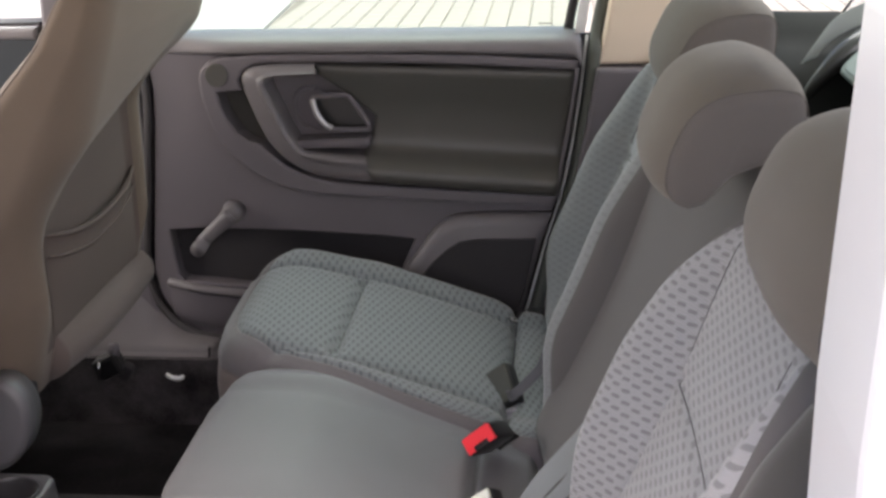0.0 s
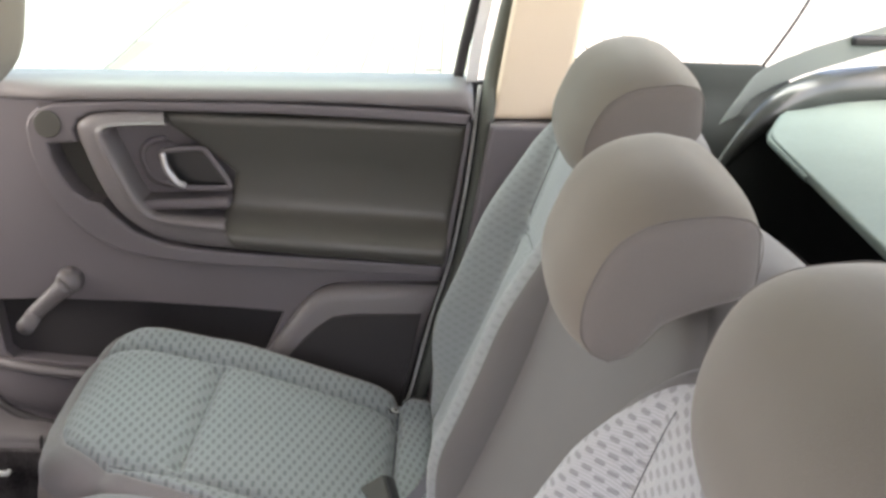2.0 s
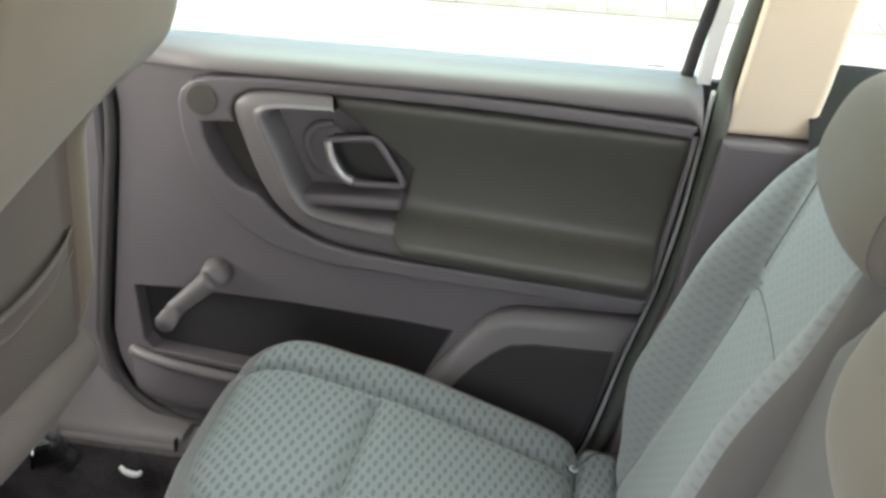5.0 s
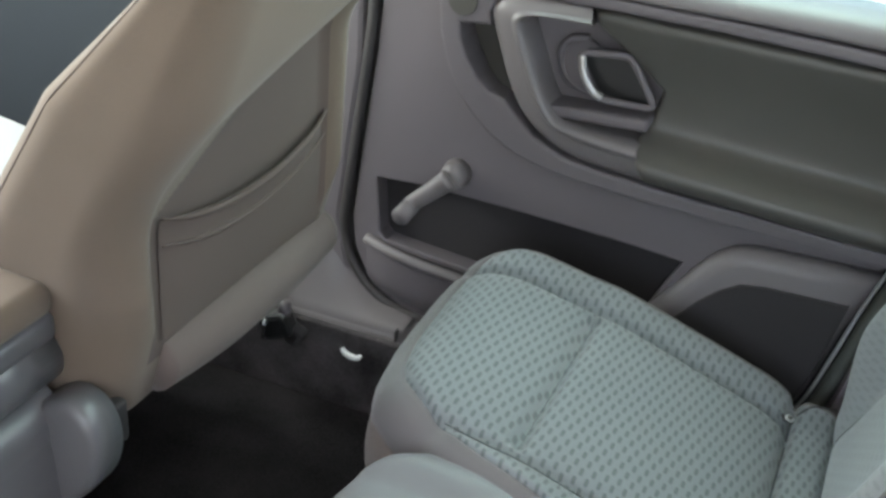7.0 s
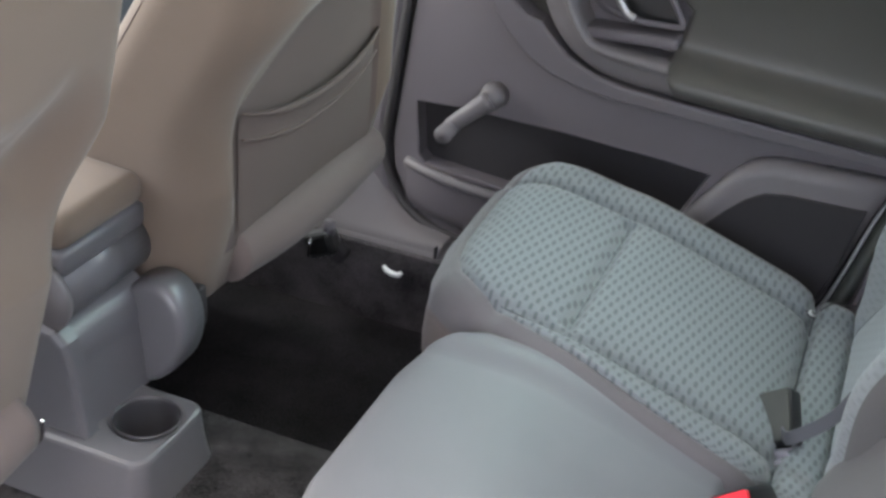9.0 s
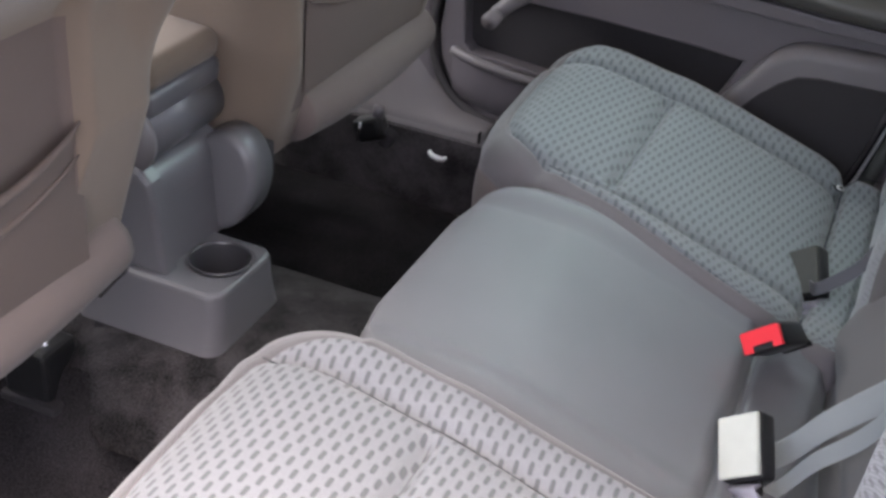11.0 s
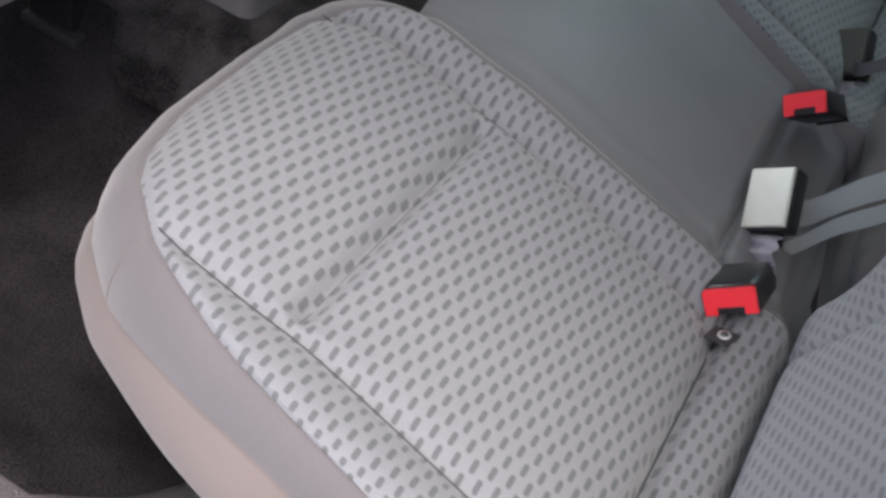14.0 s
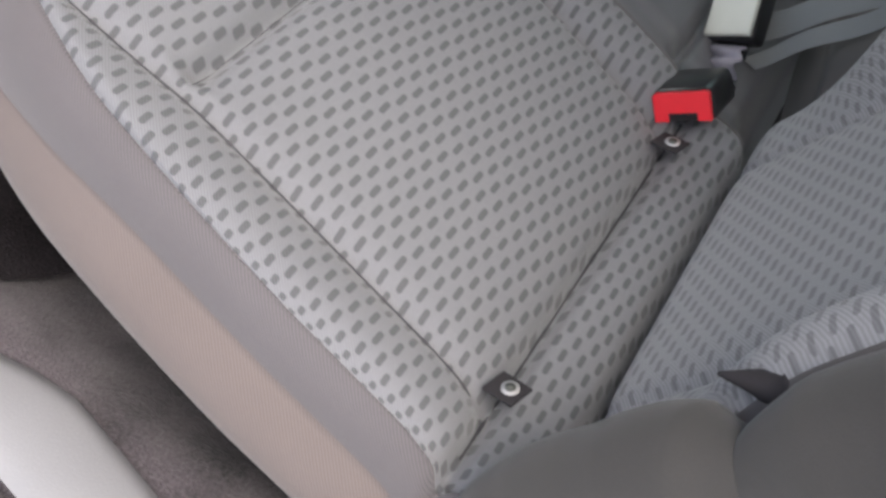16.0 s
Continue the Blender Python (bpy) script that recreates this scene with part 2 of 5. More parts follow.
gl.new(fr.outputs[0], mx.inputs[0]), gl.new(tr.outputs[0], mx.inputs[1]), gl.new(gs.outputs[0], mx.inputs[2])
gl.new(mx.outputs[0], gn["Material Output"].inputs[0])


# ---- mesh helpers ----
def mesh_object(name, verts, faces, mat, parent=None, label="", uvs=None, smooth=True):
    me = bpy.data.meshes.new(name)
    me.from_pydata([tuple(float(c) for c in v) for v in verts], [], [tuple(int(i) for i in f) for f in faces])
    if smooth:
        me.polygons.foreach_set("use_smooth", [True] * len(me.polygons))
    if uvs is not None:
        lay = me.uv_layers.new(name="cloth")
        idx = np.zeros(len(me.loops), dtype=np.int32)
        me.loops.foreach_get("vertex_index", idx)
        lay.data.foreach_set("uv", np.asarray(uvs, dtype=np.float32)[idx].ravel())
    me.materials.append(mat)
    me.update()
    ob = new(name, me)
    if parent:
        ob.parent = parent
    if label:
        ob["label"] = label
    return ob


def part(name, bm, mat, parent, label="", smooth=False):
    """A bmesh as one mesh object under a thing or a part."""
    me = bpy.data.meshes.new(name)
    if smooth:
        for f in bm.faces:
            f.smooth = True
    bm.to_mesh(me)
    bm.free()
    me.materials.append(mat)
    ob = new(name, me)
    if parent:
        ob.parent = parent
    if label:
        ob["label"] = label
    return ob


def thing(name, label, category, place=(0, 0, 0), group="", kind=""):
    """An empty that holds the parts of one thing."""
    ob = new(name)
    ob.empty_display_size = 0.05
    ob.location = place
    return tagged(ob, label, category, group, kind)


def sheet(P, flip=False, wrap=False):
    """Faces for a grid of points of shape (n, m, 3)."""
    n, m = P.shape[:2]
    f = []
    for i in range(n - 1):
        for j in range(m if wrap else m - 1):
            k = (j + 1) % m
            q = (i * m + j, i * m + k, (i + 1) * m + k, (i + 1) * m + j)
            f.append(q[::-1] if flip else q)
    return P.reshape(-1, 3), f


def box(size, place=(0, 0, 0), bevel=0.004, turn=None, taper=None, segments=2):
    """A box with rounded edges; taper: (x, y) scale of its top."""
    bm = bmesh.new()
    bmesh.ops.create_cube(bm, size=1)
    for v in bm.verts:
        if taper and v.co.z > 0:
            v.co.x *= taper[0]
            v.co.y *= taper[1]
        v.co = Vector((v.co.x * size[0], v.co.y * size[1], v.co.z * size[2]))
    if bevel:
        bmesh.ops.bevel(bm, geom=bm.edges[:], offset=bevel, segments=segments, affect="EDGES", profile=0.5)
    m = Matrix.Translation(place)
    if turn:
        m = m @ pose(0, 0, 0, *turn)
    bmesh.ops.transform(bm, matrix=m, verts=bm.verts)
    return bm


def rod(a, b, r, r2=None, seg=16, caps=True):
    """A round bar from a to b."""
    a, b = Vector(a), Vector(b)
    bm = bmesh.new()
    bmesh.ops.create_cone(bm, cap_ends=caps, segments=seg, radius1=r, radius2=r if r2 is None else r2, depth=(b - a).length)
    m = Matrix.Translation((a + b) / 2) @ (b - a).to_track_quat("Z", "Y").to_matrix().to_4x4()
    bmesh.ops.transform(bm, matrix=m, verts=bm.verts)
    return bm


def smooth_line(points, n):
    """Points along a Catmull-Rom line through the given ones."""
    p = np.asarray(points, float)
    p = np.vstack([2 * p[0] - p[1], p, 2 * p[-1] - p[-2]])
    seg = np.linalg.norm(np.diff(p[1:-1], axis=0), axis=1)
    cum = np.concatenate([[0], np.cumsum(seg)])
    out = []
    for s in np.linspace(0, cum[-1], n):
        i = min(int(np.searchsorted(cum, s, side="right")) - 1, len(seg) - 1)
        t = (s - cum[i]) / max(seg[i], 1e-9)
        a, b, c, d = p[i:i + 4]
        out.append(0.5 * (2 * b + (c - a) * t + (2 * a - 5 * b + 4 * c - d) * t * t + (3 * b - a - 3 * c + d) * t ** 3))
    return np.array(out)


def tube(points, r, seg=10, n=None, squash=None):
    """A round or flattened bar along a smooth line. Gives vertices and faces. squash: (direction, factor)."""
    p = smooth_line(points, n or len(points) * 6)
    rings = []
    t0 = None
    up = Vector((0.31, 0.2, 0.93)).normalized()
    for i in range(len(p)):
        t = Vector(p[min(i + 1, len(p) - 1)] - p[max(i - 1, 0)]).normalized()
        a = t.cross(up).normalized()
        b = a.cross(t)
        up = b
        rr = float(np.interp(i / (len(p) - 1), np.linspace(0, 1, len(r)), r)) if isinstance(r, tuple) else r
        ring = []
        for k in range(seg):
            w = 2 * math.pi * k / seg
            o = (a * math.cos(w) + b * math.sin(w)) * rr
            if squash:
                d = Vector(squash[0])
                o = o - d * (o.dot(d)) * (1 - squash[1])
            ring.append(np.array(p[i]) + np.array(o))
        rings.append(ring)
    P = np.array(rings)
    v, f = sheet(P, wrap=True, flip=True)
    n_, m_ = P.shape[:2]
    f.append(tuple(range(m_)))
    f.append(tuple((n_ - 1) * m_ + k for k in reversed(range(m_))))
    return v, f


def prism(outline, y0, y1, bevel=0.0, segments=2):
    """A plate with the outline (x, z) between two values of y, its edges rounded."""
    bm = bmesh.new()
    vs = [bm.verts.new((x, y0, z)) for x, z in outline]
    f = bm.faces.new(vs)
    r = bmesh.ops.extrude_face_region(bm, geom=[f])
    moved = [g for g in r["geom"] if isinstance(g, bmesh.types.BMVert)]
    for v in moved:
        v.co.y = y1
    bmesh.ops.recalc_face_normals(bm, faces=bm.faces)
    if bevel:
        es = [e for e in bm.edges if abs(e.verts[0].co.y - y0) < 1e-6 and abs(e.verts[1].co.y - y0) < 1e-6]
        bmesh.ops.bevel(bm, geom=es, offset=bevel, segments=segments, affect="EDGES", profile=0.5)
    return bm


def ribbon(points, width_dir, width, thick=0.0016, n=40):
    """A flat band along a line; width_dir: one direction or one for each given point."""
    p = smooth_line(points, n)
    wd = np.asarray(width_dir, float)
    w = smooth_line(wd, n) if wd.ndim == 2 else np.tile(wd, (n, 1))
    w = w / np.linalg.norm(w, axis=1)[:, None]
    t = np.gradient(p, axis=0)
    nrm = np.cross(t, w)
    nrm = nrm / np.linalg.norm(nrm, axis=1)[:, None]
    P = np.stack([p - w * width / 2 - nrm * thick / 2, p + w * width / 2 - nrm * thick / 2, p + w * width / 2 + nrm * thick / 2, p - w * width / 2 + nrm * thick / 2], axis=1)
    v, f = sheet(P, wrap=True, flip=True)
    f += [(0, 1, 2, 3), tuple(4 * (n - 1) + k for k in (3, 2, 1, 0))]
    return v, f


# ---- rear seats ----
def sstep(a, b, x):
    t = np.clip((x - a) / (b - a), 0, 1)
    return t * t * (3 - 2 * t)


def groove(d, width=0.005):
    return np.exp(-(d / width) ** 2)


def line_normals(border):
    t = np.gradient(border[:, :2], axis=0)
    n = np.stack([t[:, 1], -t[:, 0], np.zeros(len(t))], axis=1)
    return n / np.linalg.norm(n, axis=1)[:, None]


FRONT_X, REAR_X = -0.185, 0.33
HALF = 0.213


def cushion_height(x, y, half, seams=True):
    ax = (np.sqrt(x * x + 0.03 ** 2) + x) / 2
    z = 0.672 - 0.345 * ax
    u = np.abs(y) / half
    z = z + 0.010 * sstep(0.70, 0.93, u)
    z = z - 0.022 * np.clip((-0.11 - x) / 0.075, 0, 1.5) ** 2
    if seams:
        long_on = np.where(y < 0, sstep(-0.115, -0.075, x), sstep(-0.178, -0.15, x)) * (1 - sstep(0.235, 0.255, x))
        z = z + 0.015 * (1 - sstep(-0.115, -0.005, x))
        z = z - np.where(y < 0, 0.007, 0.011) * groove(np.abs(y) - 0.155, 0.0075) * long_on
        z = z - (0.006 * groove(x, 0.018) + 0.011 * groove(x, 0.007)) * (1 - sstep(0.132, 0.150, np.abs(y)))
        z = z - 0.016 * groove(x - 0.247, 0.006) - 0.009 * groove(x - 0.247, 0.022)
        z = z + 0.004 * np.sin(np.clip(x / 0.247, 0, 1) * math.pi) * (1 - sstep(0.12, 0.155, np.abs(y)))
        z = z + 0.004 * np.sin(np.clip((x + 0.17) / 0.17, 0, 1) * math.pi) * (1 - sstep(0.12, 0.155, np.abs(y)))
        z = z - 0.030 * sstep(0.290, 0.318, x)
    else:
        z = z - 0.013 * groove(x - 0.213, 0.006) - 0.006 * sstep(0.195, 0.216, x) - 0.030 * sstep(0.278, 0.305, x)
    return z


OUTER = ([-1, -0.99, -0.975, -0.95, -0.91, -0.86, -0.80, -0.73, -0.57, -0.40, -0.1, 0.45, 0.72, 0.86, 0.94, 0.98, 1], [0.315, 0.258, 0.216, 0.182, 0.152, 0.126, 0.100, 0.078, 0.042, 0.022, 0.006, 0.001, 0.008, 0.024, 0.045, 0.064, 0.088])
INNER = ([-1, -0.98, -0.95, -0.91, -0.87, -0.80, -0.72, -0.64, -0.52, -0.35, -0.1, 0.45, 0.72, 0.86, 0.94, 0.98, 1], [0.38, 0.325, 0.268, 0.222, 0.180, 0.138, 0.104, 0.076, 0.048, 0.032, 0.022, 0.016, 0.018, 0.028, 0.047, 0.066, 0.088])
MIDDLE = ([-1, -0.93, -0.8, -0.5, 0.5, 0.8, 0.93, 1], [0.06, 0.03, 0.01, 0, 0, 0.01, 0.03, 0.06])


def cushion_sheet(half, top, corner, front, nu=180, ns=220, inset=0.0):
    u = np.linspace(-1, 1, nu)
    u = np.sign(u) * (1 - (1 - np.abs(u)) ** 1.25)
    s = np.linspace(0, 1, ns)
    xf = FRONT_X + front + np.interp(u, *corner)
    xf = np.convolve(np.pad(xf, 4, mode="reflect", reflect_type="odd"), np.hanning(11)[1:-1] / np.hanning(11).sum(), mode="valid")
    X = xf[None, :] + (REAR_X - xf[None, :]) * s[:, None]
    Y = np.tile(u * half, (ns, 1))
    Y = Y - inset * sstep(0.6, 1.0, u)[None, :] * (1 - sstep(0.05, 0.27, X))
    Z = top(X, Y)
    edge = np.minimum(half - np.abs(Y), np.maximum(X - xf[None, :], 0))
    Z = Z - (0.008 if corner is not MIDDLE else 0.004) * np.exp(-edge / (0.008 if corner is not MIDDLE else 0.012))
    return np.stack([X, Y, Z], axis=2)


def border_of(P):
    """The rim of a cushion sheet from one rear corner round the front to the other."""
    b = np.vstack([P[::-1, 0], P[0, 1:-1], P[:, -1]])
    s = np.concatenate([[0], np.cumsum(np.linalg.norm(np.diff(b, axis=0), axis=1))])
    return np.stack([np.interp(np.linspace(0, s[-1], 460), s, b[:, i]) for i in range(3)], axis=1)


def cloth_uv(P):
    """Lengths along the cloth, so that the weave keeps its size over bolsters and edges."""
    mid = P.shape[1] // 2
    dy = np.sqrt(np.diff(P[110, :, 1]) ** 2 + np.diff(P[110, :, 2]) ** 2)
    run = np.concatenate([[0], np.cumsum(dy)])
    run = run - run[mid] + P[110, mid, 1]
    xs = np.linspace(0.0267, 0.40, 200)
    slope = 0.345 * (xs / np.sqrt(xs * xs + 0.03 ** 2) + 1) / 2
    extra = np.cumsum(np.sqrt(1 + slope ** 2) / 1.04 - 1) * (xs[1] - xs[0])
    U = P[:, :, 0] + np.interp(P[:, :, 0], xs, extra - extra[0])
    return np.stack([U, np.tile(run, (P.shape[0], 1))], axis=2).reshape(-1, 2)


def seat_cushion(name, cy, half, top_mat, side_mat, label, group, lift=0.0, seams=True, bulge=0.3, plump=0.0, corner=OUTER, category="car seat"):
    holder = thing(name, label, category, (0, cy, 0), group)
    top = lambda X, Y: cushion_height(X, Y, half, seams) + lift
    P = cushion_sheet(half, top, corner if seams else MIDDLE, 0.0 if seams else 0.054, inset=0.021 * min(bulge, 1) if bulge > 0.5 else 0.0)
    v, f = sheet(P, flip=True)
    mesh_object("seat_top", v, f, top_mat, holder, "dashed woven grey cloth panel with sewn seams" if seams else "plain dark grey cloth panel", uvs=cloth_uv(P))
    b = border_of(P)
    nrm = -line_normals(b)
    wide = np.hanning(91)[1:-1]
    nrm = np.stack([np.convolve(np.pad(nrm[:, i], 44, mode="edge"), wide / wide.sum(), mode="valid") for i in range(3)], axis=1)
    nrm = nrm / np.linalg.norm(nrm, axis=1)[:, None]
    gain = 1 + (0.25 if seams else -0.55) * sstep(0.3, 0.9, -nrm[:, 0])
    gain = gain * (1 + 1.1 * plump * sstep(0.2, 0.9, -nrm[:, 1]) * (1 - sstep(0.0, 0.25, b[:, 0])))
    gain = gain * (1 + (1.15 if bulge > 0.5 else 0.0) * sstep(0.2, 0.9, nrm[:, 1]) * (1 - sstep(0.05, 0.27, b[:, 0])))
    short = bulge * np.ones(len(b)) if bulge > 0.5 else 0 * b[:, 0]
    bow = 1 + 0.12 * short * sstep(0.0, 0.9, -nrm[:, 1]) * np.sin(np.clip((b[:, 0] + 0.08) / 0.40, 0, 1) * math.pi)
    gain = gain * bow
    ahead = sstep(0.0, 0.6, -nrm[:, 0])
    gain_up = gain * (1 - (0.45 - 0.42 * ahead) * short)
    deep = 0.022 * short * sstep(0.1, 0.7, -nrm[:, 0])
    R = np.array([b + nrm * (o * gain_up)[:, None] + np.stack([0 * short, 0 * short, -d * (1 - 0.2 * short) - deep * max(d, 0) / 0.045], axis=1) for o, d in ((0, 0), (0.003, -0.0015 if seams else 0.0012), (0.005, 0.0005 if seams else 0.0023), (0.009, 0.003 if seams else 0.0045), (0.015, 0.009), (0.020, 0.020), (0.0235, 0.033), (0.024, 0.045))])
    v, f = sheet(R, flip=True)
    mesh_object("side_panel", v, f, side_mat, holder, "plain grey cloth side band")
    low = []
    for o, o2, d, d2 in ((0.024, 0.024, 0.045, 0.036), (0.0215, 0.0220, 0.0470, 0.038), (0.0245, 0.0245, 0.0510, 0.041), (0.0265, 0.0300, 0.066, 0.054), (0.0275, 0.0335, 0.084, 0.068), (0.0270, 0.0330, 0.105, 0.083), (0.020, 0.025, 0.128, 0.098), (0.004, 0.0, 0.148, 0.106), (-0.025, -0.03, 0.165, 0.115)):
        out, down = o + (o2 - o) * short, d + (d2 - d) * short + deep * (1 - (d - 0.045) / 0.120)
        out = out * (1 - 0.06 * short * ahead)
        low.append(b + nrm * (out * (gain_up + (gain - gain_up) * min(max(d - 0.045, 0) / 0.03, 1)))[:, None] + np.stack([0 * down, 0 * down, -down], axis=1))
    if bulge > 0.5:
        corner_at = int(np.argmin(np.abs(b[:, 1] + 0.157) + 10 * (b[:, 0] > 0)))
        v, f = tube(R[1:, corner_at], 0.0006, 6, 30)
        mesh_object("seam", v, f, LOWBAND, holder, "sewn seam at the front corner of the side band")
    # the lower band carries the warmer light in its cloth colour
    v, f = sheet(np.array(low), flip=True)
    mesh_object("lower_side_panel", v, f, LOWBAND if seams else side_mat, holder, "lower cloth band below a sewn seam, with light in its colour")
    if seams:
        lines = [[(x, y, 0) for x in np.linspace(FRONT_X + 0.005 + float(np.interp(y / half, *corner)), 0.244, 24)] for y in (-0.155, 0.155)]
        lines += [[(0.0, y, 0) for y in np.linspace(-0.138, 0.138, 18)], [(0.247, y, 0) for y in np.linspace(-0.19, 0.19, 20)]]
        for k, line in enumerate(lines):
            pts = [(x, y, float(top(np.array(x), np.array(y))) + 0.0004) for x, y, z in line]
            v, f = tube(pts, (0.0006, 0.0006, 0.0003, 0.0012)[k], 6, 90)
            mesh_object("seam", v, f, THREAD, holder, "sewn seam darkened for its crease")
    part("seat_base", box((0.30, 2 * half - 0.20, 0.16), (0.15, 0, 0.43), 0.02), BLACK, holder, "dark seat base")
    return holder


REST_FOOT = (0.283, 0.56)
REST_SLOPE = 0.40


def seat_back(seat, half, front_mat, side_mat, label, top=1.065, seams=True, set_back=0.0, bolster=0.060, shift=0.0, foot=0.05, ramp=(0.56, 0.74), slant=0.0, droop=0.10):
    nu, ns = 64, 90
    u = np.linspace(-1, 1, nu)
    s = np.linspace(0, 1, ns)
    zt = top - 0.012 * u ** 2 - droop * np.clip((np.abs(u) - 0.55) / 0.45, 0, 1) ** 2.6
    z0 = 0.46
    Z = z0 + (zt[None, :] - z0) * s[:, None]
    w = half * (1 - 0.10 * sstep(0.80, 1.06, Z) - foot * (1 - sstep(0.55, 0.70, Z)))
    Y = u[None, :] * w
    X = REST_FOOT[0] + set_back + REST_SLOPE * (Z - REST_FOOT[1]) + 0.012 * np.sin(np.clip((Z - 0.56) / 0.5, 0, 1) * math.pi)
    X = X - slant * u[None, :]
    au = np.abs(u)[None, :]
    X = X - bolster * sstep(0.60, 0.90, au) * sstep(ramp[0], ramp[1], Z) * (1 - 0.6 * sstep(0.86, 1.04, Z))
    if seams:
        X = X + 0.007 * groove(np.abs(Y) - 0.135) * (1 - sstep(0.96, 1.0, Z) * 0.5)
        X = X + 0.006 * groove(Z - 0.875, 0.006) * (1 - sstep(0.13, 0.14, np.abs(Y)))
        X = X - 0.004 * np.sin(np.clip((Z - 0.56) / 0.315, 0, 1) * math.pi) * (1 - sstep(0.1, 0.135, np.abs(Y)))
    X = X + 0.030 * (1 - sstep(0.545, 0.605, Z)) ** 1.5
    edge = np.minimum((1 - au) * w, np.maximum(zt[None, :] - Z, 0))
    X = X + 0.012 * np.exp(-np.maximum(edge, 0) / 0.010)
    P = np.stack([X, Y + shift, Z], axis=2)
    v, f = sheet(P)
    run = np.concatenate([np.zeros((ns, 1)), np.cumsum(np.hypot(np.diff(X, axis=1), np.diff(Y, axis=1)), axis=1)], axis=1)
    run = run - run[:, nu // 2:nu // 2 + 1]
    holder = mesh_object("backrest", v, f, front_mat, seat, label, uvs=np.stack([Z * 1.08, run], axis=2).reshape(-1, 2))
    if seams:
        cols = [int(np.argmin(np.abs(Y[ns // 2] - q))) for q in (-0.135, 0.135)]
        row = int(np.argmin(np.abs(Z[:, nu // 2] - 0.875)))
        for line in [P[8:-3:3, k] for k in cols] + [P[row, cols[0]:cols[1] + 1]]:
            v, f = tube(line - np.array((0.0003, 0, 0)), 0.0006, 6, 80)
            mesh_object("seam", v, f, THREAD, holder, "sewn seam darkened for its crease")
    b = np.vstack([P[:, 0], P[-1, 1:-1], P[::-1, -1]])
    t = np.gradient(b[:, 1:], axis=0)
    n = np.stack([np.zeros(len(t)), -t[:, 1], t[:, 0]], axis=1)
    n = n / np.linalg.norm(n, axis=1)[:, None]
    prof = [(0, 0), (0.007, 0.004), (0.014, 0.014), (0.018, 0.03), (0.02, 0.055), (0.018, 0.085), (0.008, 0.105), (-0.01, 0.115)]
    R = np.array([b + n * o + np.array((d, 0, -0.15 * d)) for o, d in prof])
    v, f = sheet(R, flip=True)
    mesh_object("side_panel", v, f, side_mat, holder, "plain grey cloth side of the backrest")
    rim = R[-1]
    v = np.vstack([rim, rim.mean(axis=0, keepdims=True)])
    k = len(rim)
    mesh_object("back_shell", v, [(i, i + 1, k) for i in range(k - 1)] + [(k - 1, 0, k)], BLACK, holder, "dark carpeted rear of the backrest")
    return holder


def headrest(name, cy, half, place, label, mat):
    """A saddle-shaped head restraint: a domed pad between two flat cheeks, its front lip hanging over the backrest."""
    holder = thing(name, label, "headrest", (place[0], cy, place[1]), "rear headrests")
    side = [(0.020, 0.000), (0.006, 0.007), (0.000, 0.024), (0.003, 0.050), (0.019, 0.083), (0.045, 0.101), (0.080, 0.107), (0.108, 0.106), (0.117, 0.098), (0.1185, 0.080), (0.118, 0.060), (0.111, 0.050), (0.082, 0.040), (0.056, 0.028), (0.044, 0.015), (0.034, 0.004)]
    ring = smooth_line(side + [side[0]], 57)[:-1]
    c = np.array((0.060, 0.062))
    rows = []
    for t in np.sin(np.linspace(-1, 1, 41) * math.pi / 2):
        d = 1 - abs(t) ** 2.9
        rear = sstep(0.070, 0.118, ring[:, 0])
        r = ring.copy()
        r[:, 0] += (ring[:, 0] - c[0]) * np.where(ring[:, 0] < c[0], 0.30, 0.10) * d
        r[:, 1] += np.where(ring[:, 1] > c[1], (ring[:, 1] - c[1]) * (0.42 - 0.36 * rear) * d, 0)
        rows.append(np.stack([r[:, 0], np.full(len(r), t * half), r[:, 1]], axis=1))
    vv, ff = sheet(np.array(rows), wrap=True)
    mesh_object("pad", vv, ff, mat, holder, "plain grey cloth domed pad")
    for sgn in (-1, 1):
        rings = []
        for g, o in ((1.0, 0.0), (0.985, 0.0002), (0.965, 0.0016), (0.93, 0.0035), (0.85, 0.006), (0.7, 0.008), (0.4, 0.010), (0.0, 0.0105)):
            r = c + (ring - c) * g
            rings.append(np.stack([r[:, 0], np.full(len(r), sgn * (half + o)), r[:, 1]], axis=1))
        vv, ff = sheet(np.array(rings), wrap=True, flip=sgn < 0)
        mesh_object("side_cheek", vv, ff, CHEEK, holder, "sewn-in cloth side cheek")
        line = [(x, sgn * (half + 0.0006), z) for x, z in ring[::4]]
        vv, ff = tube(line + [line[0]], 0.0004, 6, 90)
        mesh_object("seam", vv, ff, CHEEK, holder, "sewn seam darkened for its crease round the cheek")
    return holder


SEATS = "rear seat row"
near_seat = seat_cushion("rear_seat", -0.397, HALF, PATTERN, PLAIN, "grey dashed cloth rear seat beside the open door", SEATS, bulge=1.0)
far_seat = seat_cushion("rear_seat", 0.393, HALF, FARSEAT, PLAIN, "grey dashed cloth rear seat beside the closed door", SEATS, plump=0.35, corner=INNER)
mid_seat = seat_cushion("middle_seat", 0.012, 0.185, MIDSEAT, MIDSEAT, "plain dark grey cloth middle rear seat", SEATS, lift=-0.014, seams=False)
near_back = seat_back(near_seat, 0.218, BACKPATTERN, MIDCLOTH, "dashed woven grey cloth with sewn seams", top=1.035, set_back=0.006, shift=0.022, bolster=0.053, ramp=(0.60, 0.80), foot=0.0)
